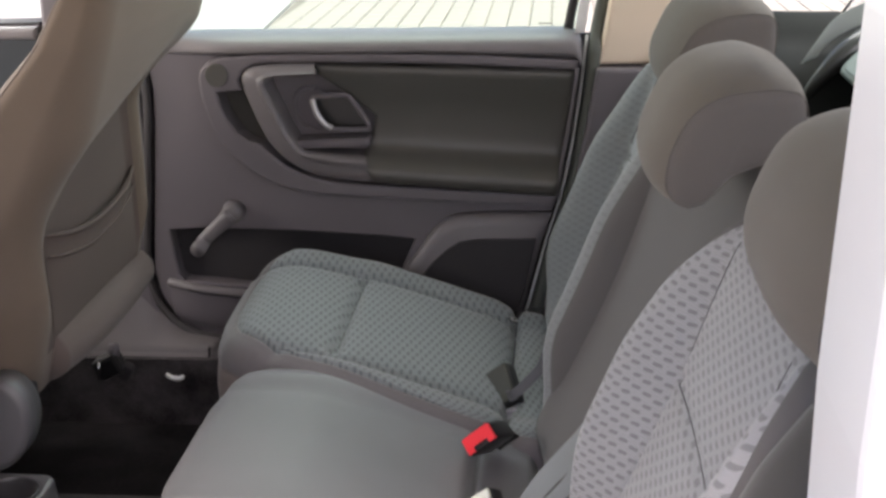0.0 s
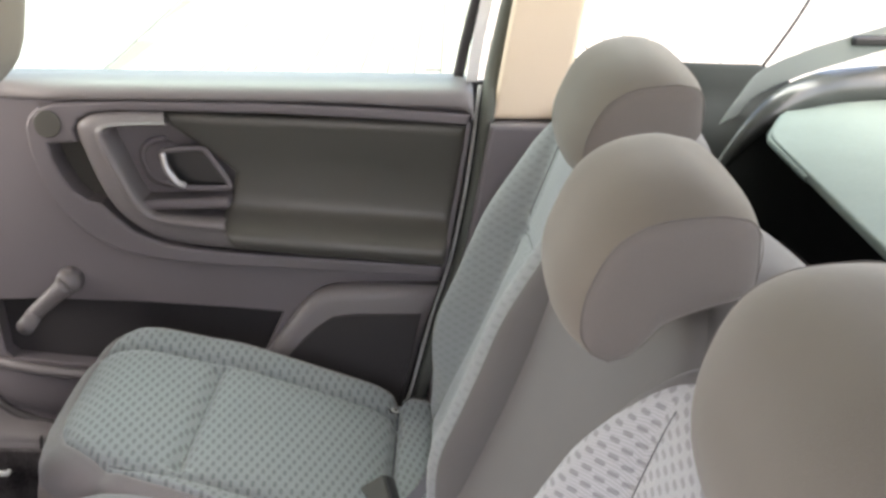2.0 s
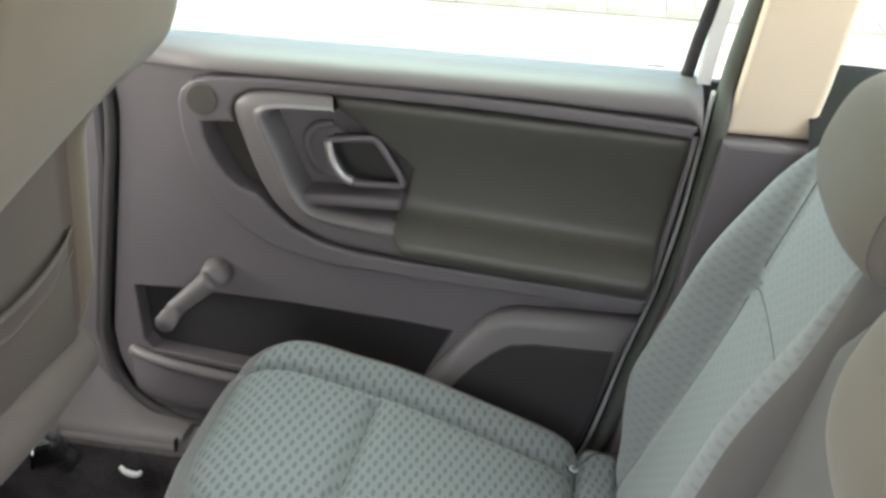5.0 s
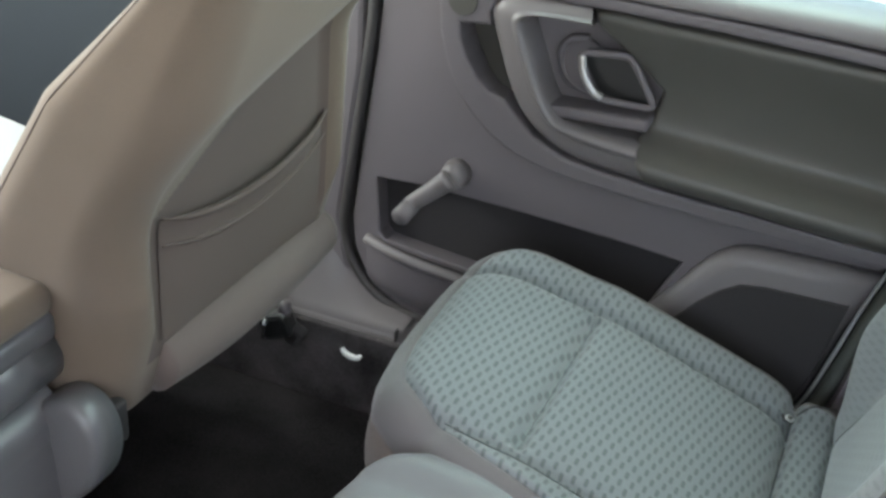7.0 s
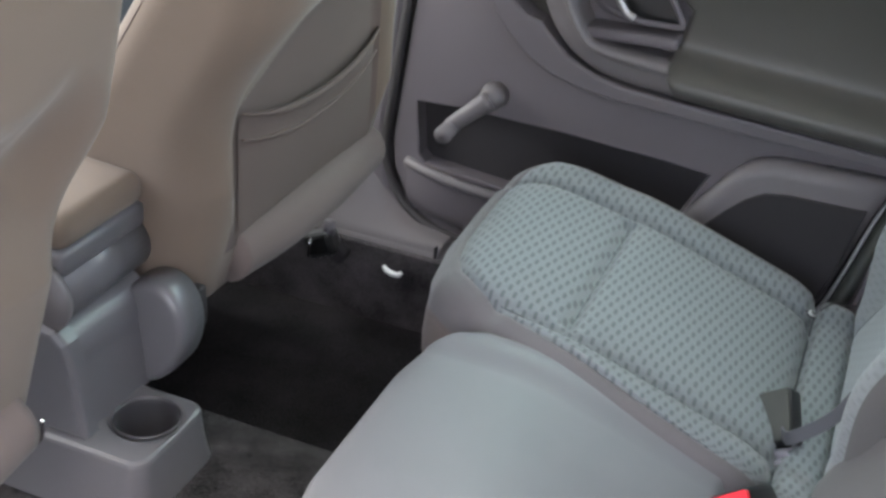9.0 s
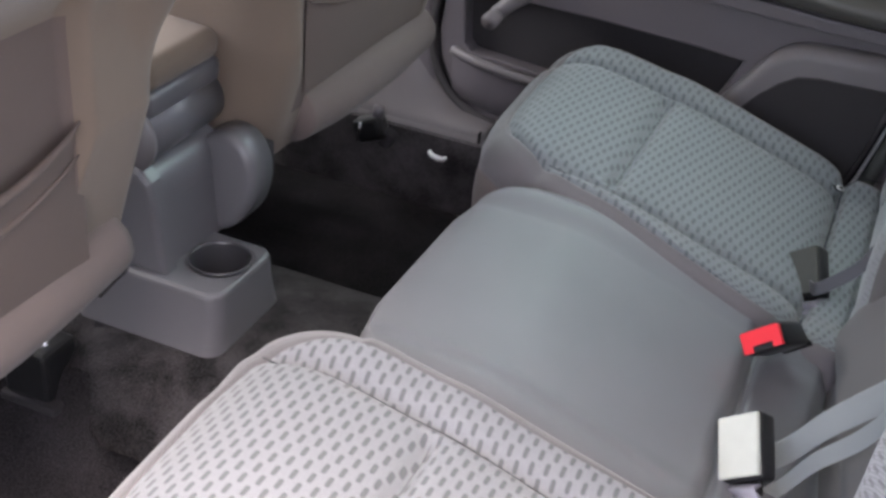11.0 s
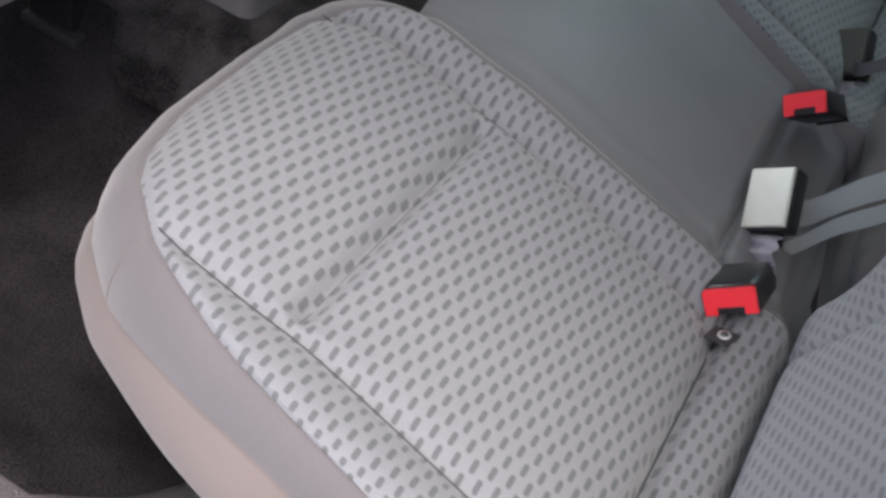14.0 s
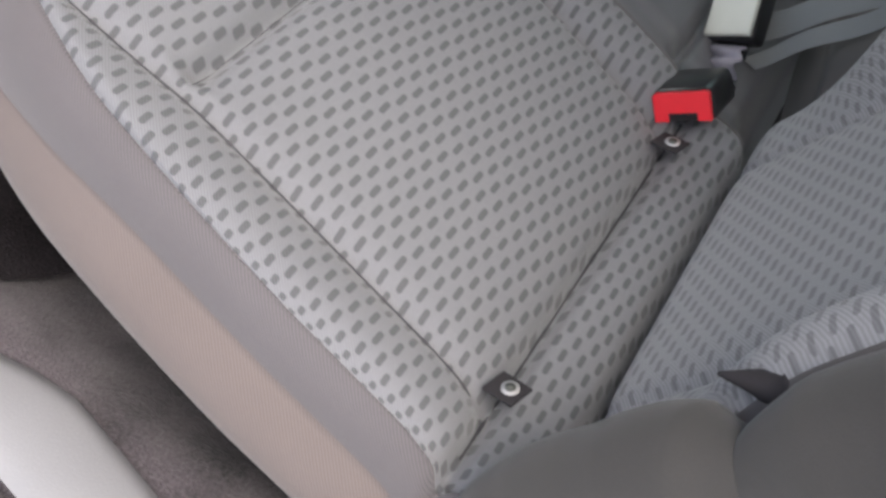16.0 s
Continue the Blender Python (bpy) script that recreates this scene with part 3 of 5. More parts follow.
for line, r in (([(0.296, -0.232, 0.525), (0.290, -0.229, 0.585), (0.298, -0.227, 0.636), (0.320, -0.228, 0.680), (0.334, -0.228, 0.714), (0.350, -0.230, 0.737), (0.361, -0.232, 0.747), (0.369, -0.234, 0.752)], (0.028, 0.033, 0.033, 0.032, 0.035, 0.036, 0.034, 0.010)), ([(0.350, -0.230, 0.734), (0.358, -0.229, 0.748), (0.376, -0.227, 0.782), (0.391, -0.225, 0.805), (0.428, -0.222, 0.86), (0.475, -0.20, 0.95), (0.505, -0.18, 1.00)], (0.012, 0.035, 0.042, 0.045, 0.047, 0.045, 0.036))):
    v, f = tube(line, r, 24, 70)
    mesh_object("side_bolster", v, f, CHARCOAL, near_back, "charcoal cloth side bolster")
# Solid near-black wedge drawn for the shade where the bolsters meet
v, f = tube([(0.324, -0.191, 0.748), (0.338, -0.192, 0.757), (0.352, -0.192, 0.764), (0.364, -0.190, 0.780)], (0.001, 0.006, 0.012, 0.006), 10, 24)
mesh_object("bolster_shade", v, f, RUBBERSHADE, near_back, "near-black wedge for the shade between the bolsters")
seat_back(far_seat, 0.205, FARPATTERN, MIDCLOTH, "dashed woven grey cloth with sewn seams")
seat_back(mid_seat, 0.195, MIDCLOTH, MIDCLOTH, "plain dark grey cloth", top=1.045, seams=False, set_back=0.014, foot=0.06, shift=0.012, bolster=0.0, slant=0.030, droop=0.060)
headrest("headrest", -0.106, 0.109, (0.411, 1.029), "grey cloth saddle headrest lowered on the middle backrest", HEADCLOTH)
headrest("headrest", 0.335, 0.135, (0.454, 1.031), "grey cloth saddle headrest on the backrest beside the closed door", HEADCLOTH)
headrest("headrest", -0.465, 0.130, (0.468, 1.042), "grey cloth saddle headrest raised on the backrest beside the open door", HEADCLOTH)


def hold_tag(seat, y, turn, flap=True):
    """A black cloth flap with a round pale button at an anchor of the seat."""
    x, z, dip = (0.2475, 0.5965, -20) if flap else (0.242, 0.5905, 19)
    size = (0.0225, 0.0205, 0.002) if flap else (0.013, 0.013, 0.002)
    base = part("anchor_tag", box(size, (x, y, z), 0.0008, (0, dip, turn)), RUBBERSHADE, seat, "black cloth anchor tag")
    up = Vector((math.sin(radians(dip)), 0, math.cos(radians(dip))))
    p = Vector((x + 0.002, y, z))
    part("button", rod(p, p + up * 0.0030, 0.0056, seg=24), BUTTON, base, "round pale button", True)
    part("button_ring", rod(p + up * 0.0028, p + up * 0.0036, 0.0034), SEAL, base, "grey mark on the button", True)


hold_tag(near_seat, -0.545 + 0.397, -15)
hold_tag(near_seat, -0.267 + 0.397, -15)
hold_tag(far_seat, 0.545 - 0.393, 20, False)

# ---- front seats ----
def seat_section(front=0.052, rear=0.030, deep=0.17, w=0.245):
    """Round a seat back's cross-section: rows of (share from front to rear, share of the half width)."""
    pts = [(0.0, y) for y in np.linspace(-w + front, w - front, 24)]
    pts += [(front - front * math.cos(a), w - front + front * math.sin(a)) for a in np.linspace(0, math.pi / 2, 12)[1:]]
    pts += [(x, w) for x in np.linspace(front, deep - rear, 16)[1:]]
    pts += [(deep - rear + rear * math.sin(a), w - rear + rear * math.cos(a)) for a in np.linspace(0, math.pi / 2, 12)[1:]]
    pts += [(deep, y) for y in np.linspace(w - rear, -w + rear, 130)[1:]]
    pts += [(deep - rear + rear * math.cos(a), -w + rear - rear * math.sin(a)) for a in np.linspace(0, math.pi / 2, 12)[1:]]
    pts += [(x, -w) for x in np.linspace(deep - rear, front, 16)[1:]]
    pts += [(front - front * math.sin(a), -w + front - front * math.cos(a)) for a in np.linspace(0, math.pi / 2, 12)[1:-1]]
    return np.array(pts) / np.array((deep, w))


def front_seat(sign, cy, label):
    holder = thing("front_seat", label, "car seat", (0, cy, 0), "front seats")
    levels = np.linspace(0, 1, 180)
    rim_z = np.array([0.62, 0.645, 0.70, 0.85, 1.0, 1.12, 1.24, 1.31, 1.34])
    rim_x = np.array([-0.42, -0.385, -0.368, -0.325, -0.262, -0.222, -0.195, -0.19, -0.205])
    wid = np.array([0.20, 0.228, 0.238, 0.245, 0.248, 0.242, 0.205, 0.15, 0.10] if sign > 0 else [0.20, 0.228, 0.238, 0.243, 0.245, 0.222, 0.165, 0.13, 0.10])
    thick = np.array([0.06, 0.13, 0.200, 0.205, 0.172, 0.090, 0.050, 0.045, 0.04] if sign > 0 else [0.06, 0.11, 0.165, 0.180, 0.172, 0.135, 0.095, 0.07, 0.05])
    o = 0.0 if sign > 0 else 0.026
    ring = seat_section(rear=0.058 if sign > 0 else 0.030)
    fx, v = ring[:, 0], ring[:, 1]
    m = len(ring)
    panel_x = -0.362 if sign > 0 else -0.345
    rows, hollow = [], []
    for t in levels:
        z = 0.62 + t * 0.72
        rx, w, th = (np.interp(z, rim_z, a) for a in (rim_x, wid, thick))
        # the upper shell overhangs an upright panel between two padded strips
        upper = 0.985 - 0.150 * np.clip((0.5 - v) / 1.5, 0, 1) ** 1.2 if sign > 0 else 0.968 - 0.13 * np.clip((v - 0.70) / 0.30, 0, 1) ** 1.7
        soft = 0.13 + 0.04 * sstep(-0.3, 0.9, -v) if sign > 0 else 0.09 + 0.06 * sstep(0.5, 1.0, v)
        lo, hi = upper - 0.016 - 0.1 * soft, upper + 0.9 * soft
        ramp = sstep(0, 1, (z - lo) / (hi - lo))
        strip = sstep(0.68, 0.82, np.abs(v)) if sign > 0 else np.where(v > 0, sstep(0.53, 0.62, v), sstep(0.68, 0.82, -v))
        low = np.minimum(panel_x + 0.020 * strip, rx)
        back = low + (rx - low) * ramp
        rows.append(np.stack([rx - th + fx * (back - rx + th), v * w, np.full(m, z)], axis=1))
        hollow.append((1 - ramp) * (fx > 0.9) * (strip < 0.5) * (z > 0.70))
    P = np.array(rows)
    vs, f = sheet(P, wrap=True, flip=True)
    f.append(tuple(range(m)))
    f.append(tuple((len(levels) - 1) * m + q for q in reversed(range(m))))
    shift_x = 0.0 if sign > 0 else 0.017
    rest = mesh_object("backrest", vs, f, BACKCLOTH, holder, "brownish grey cloth seat back with a recessed rear panel")
    rest.data.materials.append(PANELCLOTH)
    # faces deep in the recess take the shade-darkened cloth
    for q in rest.data.polygons:
        if len(q.vertices) == 4 and all(hollow[k // m][k % m] > 0.95 for k in q.vertices):
            q.material_index = 1
    col = m - 7 if sign > 0 else 24 + 7
    v, f = tube([P[k, col] for k in range(60, 168, 6)], 0.0012, 6, 90)
    mesh_object("seam", v, f, ROLLCLOTH, holder, "sewn seam along the side of the seat back")
    # the pocket: a slack cloth flap with a thick hem
    us = np.linspace(-1, 1, 40)
    zs = np.linspace(0, 1, 22)
    Pk = np.zeros((22, 40, 3))
    mid, reach = (0.010, 0.168) if sign > 0 else (-0.027 + o, 0.148)
    sag = lambda u: 0.838 + 0.026 * u * u
    for i, s in enumerate(zs):
        for j, u in enumerate(us):
            z = 0.722 + (sag(u) - 0.722) * s
            x = -0.360 + shift_x + 0.010 * (1 - u ** 4) * math.sin(s * 1.9) + 0.003 * groove(s - 1, 0.1)
            Pk[i, j] = (x, mid + reach * u, z)
    v, f = sheet(Pk)
    mesh_object("map_pocket", v, f, PANELCLOTH, holder, "slack cloth map pocket")
    hem = [Pk[-1, j] + np.array((0.003, 0, 0)) for j in range(0, 40, 3)] + [Pk[-1, 39]]
    v, f = tube(hem, (0.001, 0.004, 0.0045, 0.0045, 0.004, 0.001), 8, 60)
    mesh_object("pocket_hem", v, f, PANELCLOTH, holder, "thick elastic pocket hem")
    line = [(float(np.interp(sag(u) - 0.030, Pk[:, 20, 2], Pk[:, 20, 0])) - 0.008 * u ** 4 + 0.0005, mid + (reach - 0.001) * u, sag(u) - 0.030) for u in np.linspace(-1, 1, 14)]
    v, f = tube(line, (0.001, 0.003, 0.0035, 0.0035, 0.003, 0.001), 8, 60)
    mesh_object("pocket_seam", v, f, PANELCLOTH, holder, "sewn seam below the pocket hem")
    rise, reach = (0.0, 0.150) if sign > 0 else (0.016, 0.178)
    out = 0.5 * rise
    v, f = tube([(-0.385 + out, o - sign * reach, 0.686 + rise), (-0.374 + out, o - sign * 0.05, 0.684 + rise), (-0.374 + out, o + sign * 0.08, 0.684 + rise), (-0.384, o + sign * 0.203, 0.682 + rise)], 0.036, 20, 40)
    mesh_object("lower_roll", v, f, ROLLCLOTH, holder, "padded cloth roll along the foot of the seat back")
    # recliner cover on the inner side
    inner = -sign * 0.245
    if sign > 0:
        turn = radians(20)
        oval = [(-0.408 + 0.047 * math.cos(q) * math.cos(turn) + 0.068 * math.sin(q) * math.sin(turn), 0.640 - 0.047 * math.cos(q) * math.sin(turn) + 0.068 * math.sin(q) * math.cos(turn)) for q in np.linspace(0, 2 * math.pi, 40, endpoint=False)]
        bm = prism(oval, inner - 0.030, inner + 0.012, 0.011, 4)
        part("recliner_cover", bm, CONSOLE, holder, "rounded dark plastic recliner cover", True)
        # dark box put in for the shaded gap beside the recliner cover
        part("hinge", box((0.022, 0.022, 0.05), (-0.383, inner + sign * 0.030, 0.652), 0.004), RUBBERSHADE, holder, "dark box for the shaded gap beside the cover")
    else:
        v, f = tube([(-0.4155, 0.267 + o, 0.630), (-0.419, 0.267 + o, 0.608), (-0.435, 0.267 + o, 0.588), (-0.457, 0.266 + o, 0.560)], 0.0026, 8, 40)
        mesh_object("wire_edge", v, f, STEEL, holder, "bright bent wire at the seat foot")
    # cushion ahead and the floor runners
    part("seat_pan", box((0.50, 0.49, 0.17), (-0.74, 0, 0.620), 0.055, (0, 8, 0), segments=5), PATTERN, holder, "dashed grey cloth front seat cushion", True)
    for side, ex, wide in (((-0.20, -0.78, 0.018), (0.275, -0.520, 0.018)) if sign > 0 else ((-0.228, -0.516, 0.056), (0.20, -0.60, 0.030))):
        part("runner", box((0.42, 0.030, 0.05), (ex - 0.40, o + side * sign, 0.37), 0.006), RUBBERSHADE, holder, "black steel seat runner")
        if side > 0.25:
            y = o + side * sign
            hinge = part("runner_bracket", box((0.050, 0.034, 0.040), (-0.476, y, 0.470), 0.008, (0, -24, 0)), BLACK, holder, "black steel bracket under the seat back")
            part("bracket_lug", box((0.026, 0.024, 0.030), (-0.449, y + 0.006, 0.456), 0.007, (0, 30, 0)), RUBBERSHADE, hinge, "rounded black lug")
            part("bracket_pin", rod((-0.466, y, 0.486), (-0.464, y, 0.510), 0.010, 0.009, 14), PLASTIC, hinge, "grey plastic pin", True)
            part("bracket_stay", rod((-0.490, y - 0.019, 0.452), (-0.487, y - 0.019, 0.484), 0.0025), STEEL, hinge, "bright thin stay", True)
            continue
        up = 0.028 if wide > 0.05 else 0.0
        end = part("runner_end", box((wide + 0.006, wide, 0.075), (ex, o + side * sign, 0.440 + up), 0.006), BLACK, holder, "black plastic runner end")
        part("flange", box((wide + 0.020, wide + 0.016, 0.012), (ex + 0.006, o + side * sign, 0.412 + up), 0.004), RUBBERSHADE, end, "black steel flange")
        part("runner_bolt", rod((ex + 0.012, o + side * sign - 0.006, 0.474 + up), (ex + 0.016, o + side * sign - 0.006, 0.483 + up), 0.0045), STEEL if sign < 0 else BLACK, end, "small steel bolt", True)
    for s2 in (-1, 1):
        part("post", rod((-0.27, s2 * 0.07, 1.30), (-0.26, s2 * 0.07, 1.40), 0.006), STEEL, holder, "steel headrest post", True)
    bm = box((0.09, 0.27, 0.17), (-0.255, 0, 1.46), 0.04, segments=5)
    part("head_pad", bm, BACKCLOTH, holder, "brownish cloth front headrest", True)
    return holder


front_seat(1, 0.325, "brownish cloth front passenger seat seen from behind with a map pocket")
front_seat(-1, -0.398, "brownish cloth front driver seat seen from behind with a map pocket")


# ---- centre console and armrest ----
console = thing("centre_console", "grey plastic centre console with a round cup holder on the tunnel", "console")


def plate_with_holes(outline, holes, y0, y1, axes=lambda a, b, d: (a, d, b), bevel=0.0):
    """A plate with openings through it: outlines in two axes, thickness along the third."""
    bm = bmesh.new()
    edges = []
    for loop in [outline] + holes:
        vs = [bm.verts.new(axes(a, b, y0)) for a, b in loop]
        edges += [bm.edges.new((vs[i], vs[(i + 1) % len(vs)])) for i in range(len(vs))]
    bmesh.ops.triangle_fill(bm, use_beauty=True, use_dissolve=False, edges=edges)
    r = bmesh.ops.extrude_face_region(bm, geom=bm.faces[:])
    d = Vector(axes(0, 0, y1)) - Vector(axes(0, 0, y0))
    for g in r["geom"]:
        if isinstance(g, bmesh.types.BMVert):
            g.co += d
    bmesh.ops.recalc_face_normals(bm, faces=bm.faces)
    if bevel:
        n0 = Vector(axes(0, 0, 1))
        es = [e for e in bm.edges if len(e.link_faces) == 2 and e.calc_face_angle(0) > 1.2 and abs((e.verts[0].co - Vector(axes(0, 0, y0))).dot(n0)) < 1e-5 and abs((e.verts[1].co - Vector(axes(0, 0, y0))).dot(n0)) < 1e-5]
        bmesh.ops.bevel(bm, geom=es, offset=bevel, segments=2, affect="EDGES", profile=0.5)
    return bm


def rounded(x0, x1, y0, y1, r, n=5):
    pts = []
    for cx, cy, a0 in ((x1 - r, y1 - r, 0), (x0 + r, y1 - r, 90), (x0 + r, y0 + r, 180), (x1 - r, y0 + r, 270)):
        for k in range(n + 1):
            a = radians(a0 + 90 * k / n)
            pts.append((cx + r * math.cos(a), cy + r * math.sin(a)))
    return pts


CUP = (-0.368, -0.006, 0.034)
circle = [(CUP[0] + CUP[2] * math.cos(radians(a)), CUP[1] + CUP[2] * math.sin(radians(a))) for a in range(0, 360, 9)]
top_out = rounded(-0.50, -0.325, -0.078, 0.044, 0.020, 8)
part("top_plate", plate_with_holes(top_out, [circle], 0.582, 0.573, lambda a, b, d: (a, b, d), 0.006), CONSOLE, console, "grey plastic top with the cup holder opening")
rows = []
for dz, o in ((0.577, 0.0003), (0.572, 0.0009), (0.555, 0.0028), (0.535, 0.0060), (0.520, 0.0095), (0.510, 0.0125)):
    rows.append([(x + (0.3 * o if x > -0.4 else -o), -0.017 + (y + 0.017) * (1 + o / 0.061), dz) for x, y in top_out])
v, f = sheet(np.array(rows), wrap=True)
mesh_object("body", v, f, CONSOLE, console, "grey plastic console body flaring to the floor")
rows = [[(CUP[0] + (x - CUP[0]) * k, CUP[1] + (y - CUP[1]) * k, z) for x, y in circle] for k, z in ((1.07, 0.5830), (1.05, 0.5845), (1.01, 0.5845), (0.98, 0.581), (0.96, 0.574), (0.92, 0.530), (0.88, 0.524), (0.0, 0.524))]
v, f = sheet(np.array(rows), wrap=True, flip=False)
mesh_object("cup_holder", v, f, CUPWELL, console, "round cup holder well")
# upright slab behind the cup holder, with rounded shoulders
slab = [(-0.406, 0.578), (-0.409, 0.62), (-0.413, 0.655)] + [(-0.443 + 0.030 * math.cos(radians(q)), 0.668 + 0.034 * math.sin(radians(q))) for q in range(4, 95, 6)] + [(-0.53, 0.70), (-0.53, 0.578)]
part("slab", prism(slab, -0.052, 0.074, 0.005, 3), CONSOLE, console, "upright grey plastic rear face")
part("slab_rib", prism([(-0.399, 0.580), (-0.403, 0.62), (-0.408, 0.662), (-0.415, 0.690), (-0.428, 0.703), (-0.45, 0.707), (-0.52, 0.70), (-0.52, 0.58)], -0.067, -0.044, 0.008, 3), CONSOLE, console, "raised edge rib")
armrest = thing("armrest", "dark armrest with a brownish padded lid between the front seats", "armrest")
part("hinge_roll", rod((-0.455, -0.050, 0.731), (-0.455, 0.090, 0.731), 0.037, seg=36), CONSOLE, armrest, "rounded grey hinge roll", True)
part("hinge_end", rod((-0.455, -0.060, 0.731), (-0.455, -0.049, 0.731), 0.042, seg=36), PLASTIC2, armrest, "lighter round end plate", True)
part("lower_lid", box((0.30, 0.135, 0.030), (-0.572, 0.020, 0.775), 0.008, (0, 3, 0), segments=3), CONSOLE, armrest, "grey armrest lower shell", True)
part("padded_lid", box((0.32, 0.140, 0.038), (-0.580, 0.020, 0.806), 0.017, (0, 3, 0), segments=5), BACKCLOTH, armrest, "brownish padded cloth lid", True)
part("arm", box((0.30, 0.11, 0.13), (-0.66, 0.022, 0.66), 0.02), CONSOLE, armrest, "grey console side below the armrest", True)


# ---- rear door on the closed side ----
DY = 0.700
door = thing("door_rear", "closed rear car door with dark plastic trim, winder and storage pocket", "car door", kind="structure")
front_edge = [(-0.385, 1.007), (-0.378, 0.94), (-0.383, 0.871), (-0.398, 0.74), (-0.411, 0.62), (-0.405, 0.575), (-0.390, 0.541), (-0.36, 0.507), (-0.315, 0.486), (-0.24, 0.474)]
rear_edge = [(0.22, 0.474), (0.250, 0.53), (0.287, 0.672), (0.313, 0.759), (0.333, 0.86), (0.345, 0.95), (0.351, 1.007)]
pocket = [(-0.374, 0.690), (-0.30, 0.694), (-0.15, 0.690), (0.0, 0.682), (0.066, 0.676), (0.037, 0.612), (0.020, 0.575), (-0.10, 0.574), (-0.212, 0.581), (-0.289, 0.588), (-0.355, 0.594), (-0.366, 0.605)]
outline = front_edge + rear_edge
frame_out = [(-0.291, 0.965), (-0.288, 0.930), (-0.276, 0.888), (-0.258, 0.850), (-0.235, 0.823), (-0.208, 0.800), (-0.171, 0.780), (-0.130, 0.769), (-0.092, 0.763), (0.022, 0.756), (0.168, 0.749), (0.309, 0.744), (0.3395, 0.93), (0.3465, 0.993), (0.20, 1.001), (0.07, 1.005), (-0.095, 1.006), (-0.18, 1.005), (-0.248, 1.001), (-0.272, 0.995), (-0.286, 0.982)]
frame_hole = [(-0.260, 0.942), (-0.257, 0.920), (-0.247, 0.896), (-0.231, 0.872), (-0.212, 0.858), (-0.192, 0.853), (-0.176, 0.836), (-0.148, 0.811), (-0.106, 0.792), (-0.064, 0.784), (0.0, 0.779), (0.168, 0.770), (0.3100, 0.762), (0.3365, 0.930), (0.3430, 0.977), (0.20, 0.985), (0.07, 0.990), (-0.095, 0.992), (-0.17, 0.992), (-0.198, 0.988), (-0.215, 0.978), (-0.222, 0.962), (-0.219, 0.946)]
part("lower_trim", plate_with_holes(outline, [pocket, frame_hole], DY, DY + 0.03, bevel=0.003), PLASTIC, door, "dark grained plastic door trim")
part("backing", prism([(x, z) for x, z in outline], DY + 0.055, DY + 0.075), RUBBERSHADE, door, "dark door shell behind the pocket")
# Pocket inside is coloured near-black for the shade within it
part("pocket_wall", box((0.47, 0.03, 0.13), (-0.155, DY + 0.048, 0.635), 0.004), RUBBERSHADE, door, "inner wall of the storage pocket, darkened for shade")
# pocket front wall with a rounded lip
lip = [(-0.383, DY - 0.008, 0.594), (-0.33, DY - 0.022, 0.588), (-0.25, DY - 0.030, 0.582), (-0.15, DY - 0.034, 0.575), (-0.03, DY - 0.034, 0.568), (0.03, DY - 0.02, 0.566)]
v, f = tube(lip, 0.008, 10, 50)
mesh_object("pocket_lip", v, f, PLASTIC2, door, "rounded grey pocket lip")
L = smooth_line(lip, 50)
rows = [L + np.array((0, o, -d)) for o, d in ((0.0, 0.004), (0.001, 0.03), (0.003, 0.055), (0.012, 0.078), (0.030, 0.090))]
v, f = sheet(np.array(rows))
mesh_object("pocket_front", v, f, PLASTIC, door, "bulged front wall of the storage pocket")
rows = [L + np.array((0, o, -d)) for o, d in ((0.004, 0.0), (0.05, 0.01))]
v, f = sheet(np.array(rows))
mesh_object("pocket_floor", v, f, RUBBERSHADE, door, "pocket floor darkened for shade")

# belt cap that rolls over to the glass
cap_profile = [(0.004, 1.0035), (-0.014, 1.0065), (-0.0180, 1.0085), (-0.0190, 1.012), (-0.0165, 1.0195), (-0.008, 1.0275), (0.006, 1.032), (0.025, 1.035), (0.060, 1.036), (0.062, 1.02)]
xs = np.concatenate([np.linspace(-0.40, 0.33, 40), [0.341, 0.348, 0.351, 0.352]])
drop = np.concatenate([np.zeros(40), [0.004, 0.011, 0.022, 0.034]])
rows = [[(x, DY + (y if y > 0 else y * (0.25 + 0.75 * sstep(-0.34, -0.25, x))), max(z - d, 0.95) - (0.006 * float(sstep(0.08, 0.34, np.array(x))) if z < 1.013 else 0)) for y, z in cap_profile] for x, d in zip(xs, drop)]
v, f = sheet(np.array(rows))
mesh_object("belt_cap", v, f, PLASTIC2, door, "grey plastic window ledge")

# raised frame round the upper insert
part("insert_frame", plate_with_holes(frame_out, [frame_hole], DY - 0.020, DY + 0.002, bevel=0.004), PLASTIC, door, "raised dark plastic frame round the insert")
tw = [(-0.258 + 0.0200 * math.cos(radians(a)), 0.972 + 0.0205 * math.sin(radians(a))) for a in range(0, 360, 15)]
part("tweeter_grille", prism(tw, DY - 0.0225, DY - 0.018, 0.0015), DOORCLOTH, door, "round tweeter grille")

# soft insert with a ledge along its foot
zs = np.array([0.9985, 0.996, 0.985, 0.96, 0.92, 0.88, 0.850, 0.838, 0.829, 0.820, 0.810, 0.800, 0.792, 0.786, 0.783, 0.780])
ys = np.array([0.004, -0.008, -0.012, -0.004, 0.008, 0.013, 0.012, 0.004, -0.010, -0.024, -0.034, -0.036, -0.033, -0.029, -0.024, -0.017]) + DY
curve = smooth_line(np.stack([zs, ys], axis=1), 160)
zz = np.concatenate([np.linspace(0.9985, 0.985, 8), np.linspace(0.982, 0.792, 80), np.linspace(0.790, 0.780, 8)])
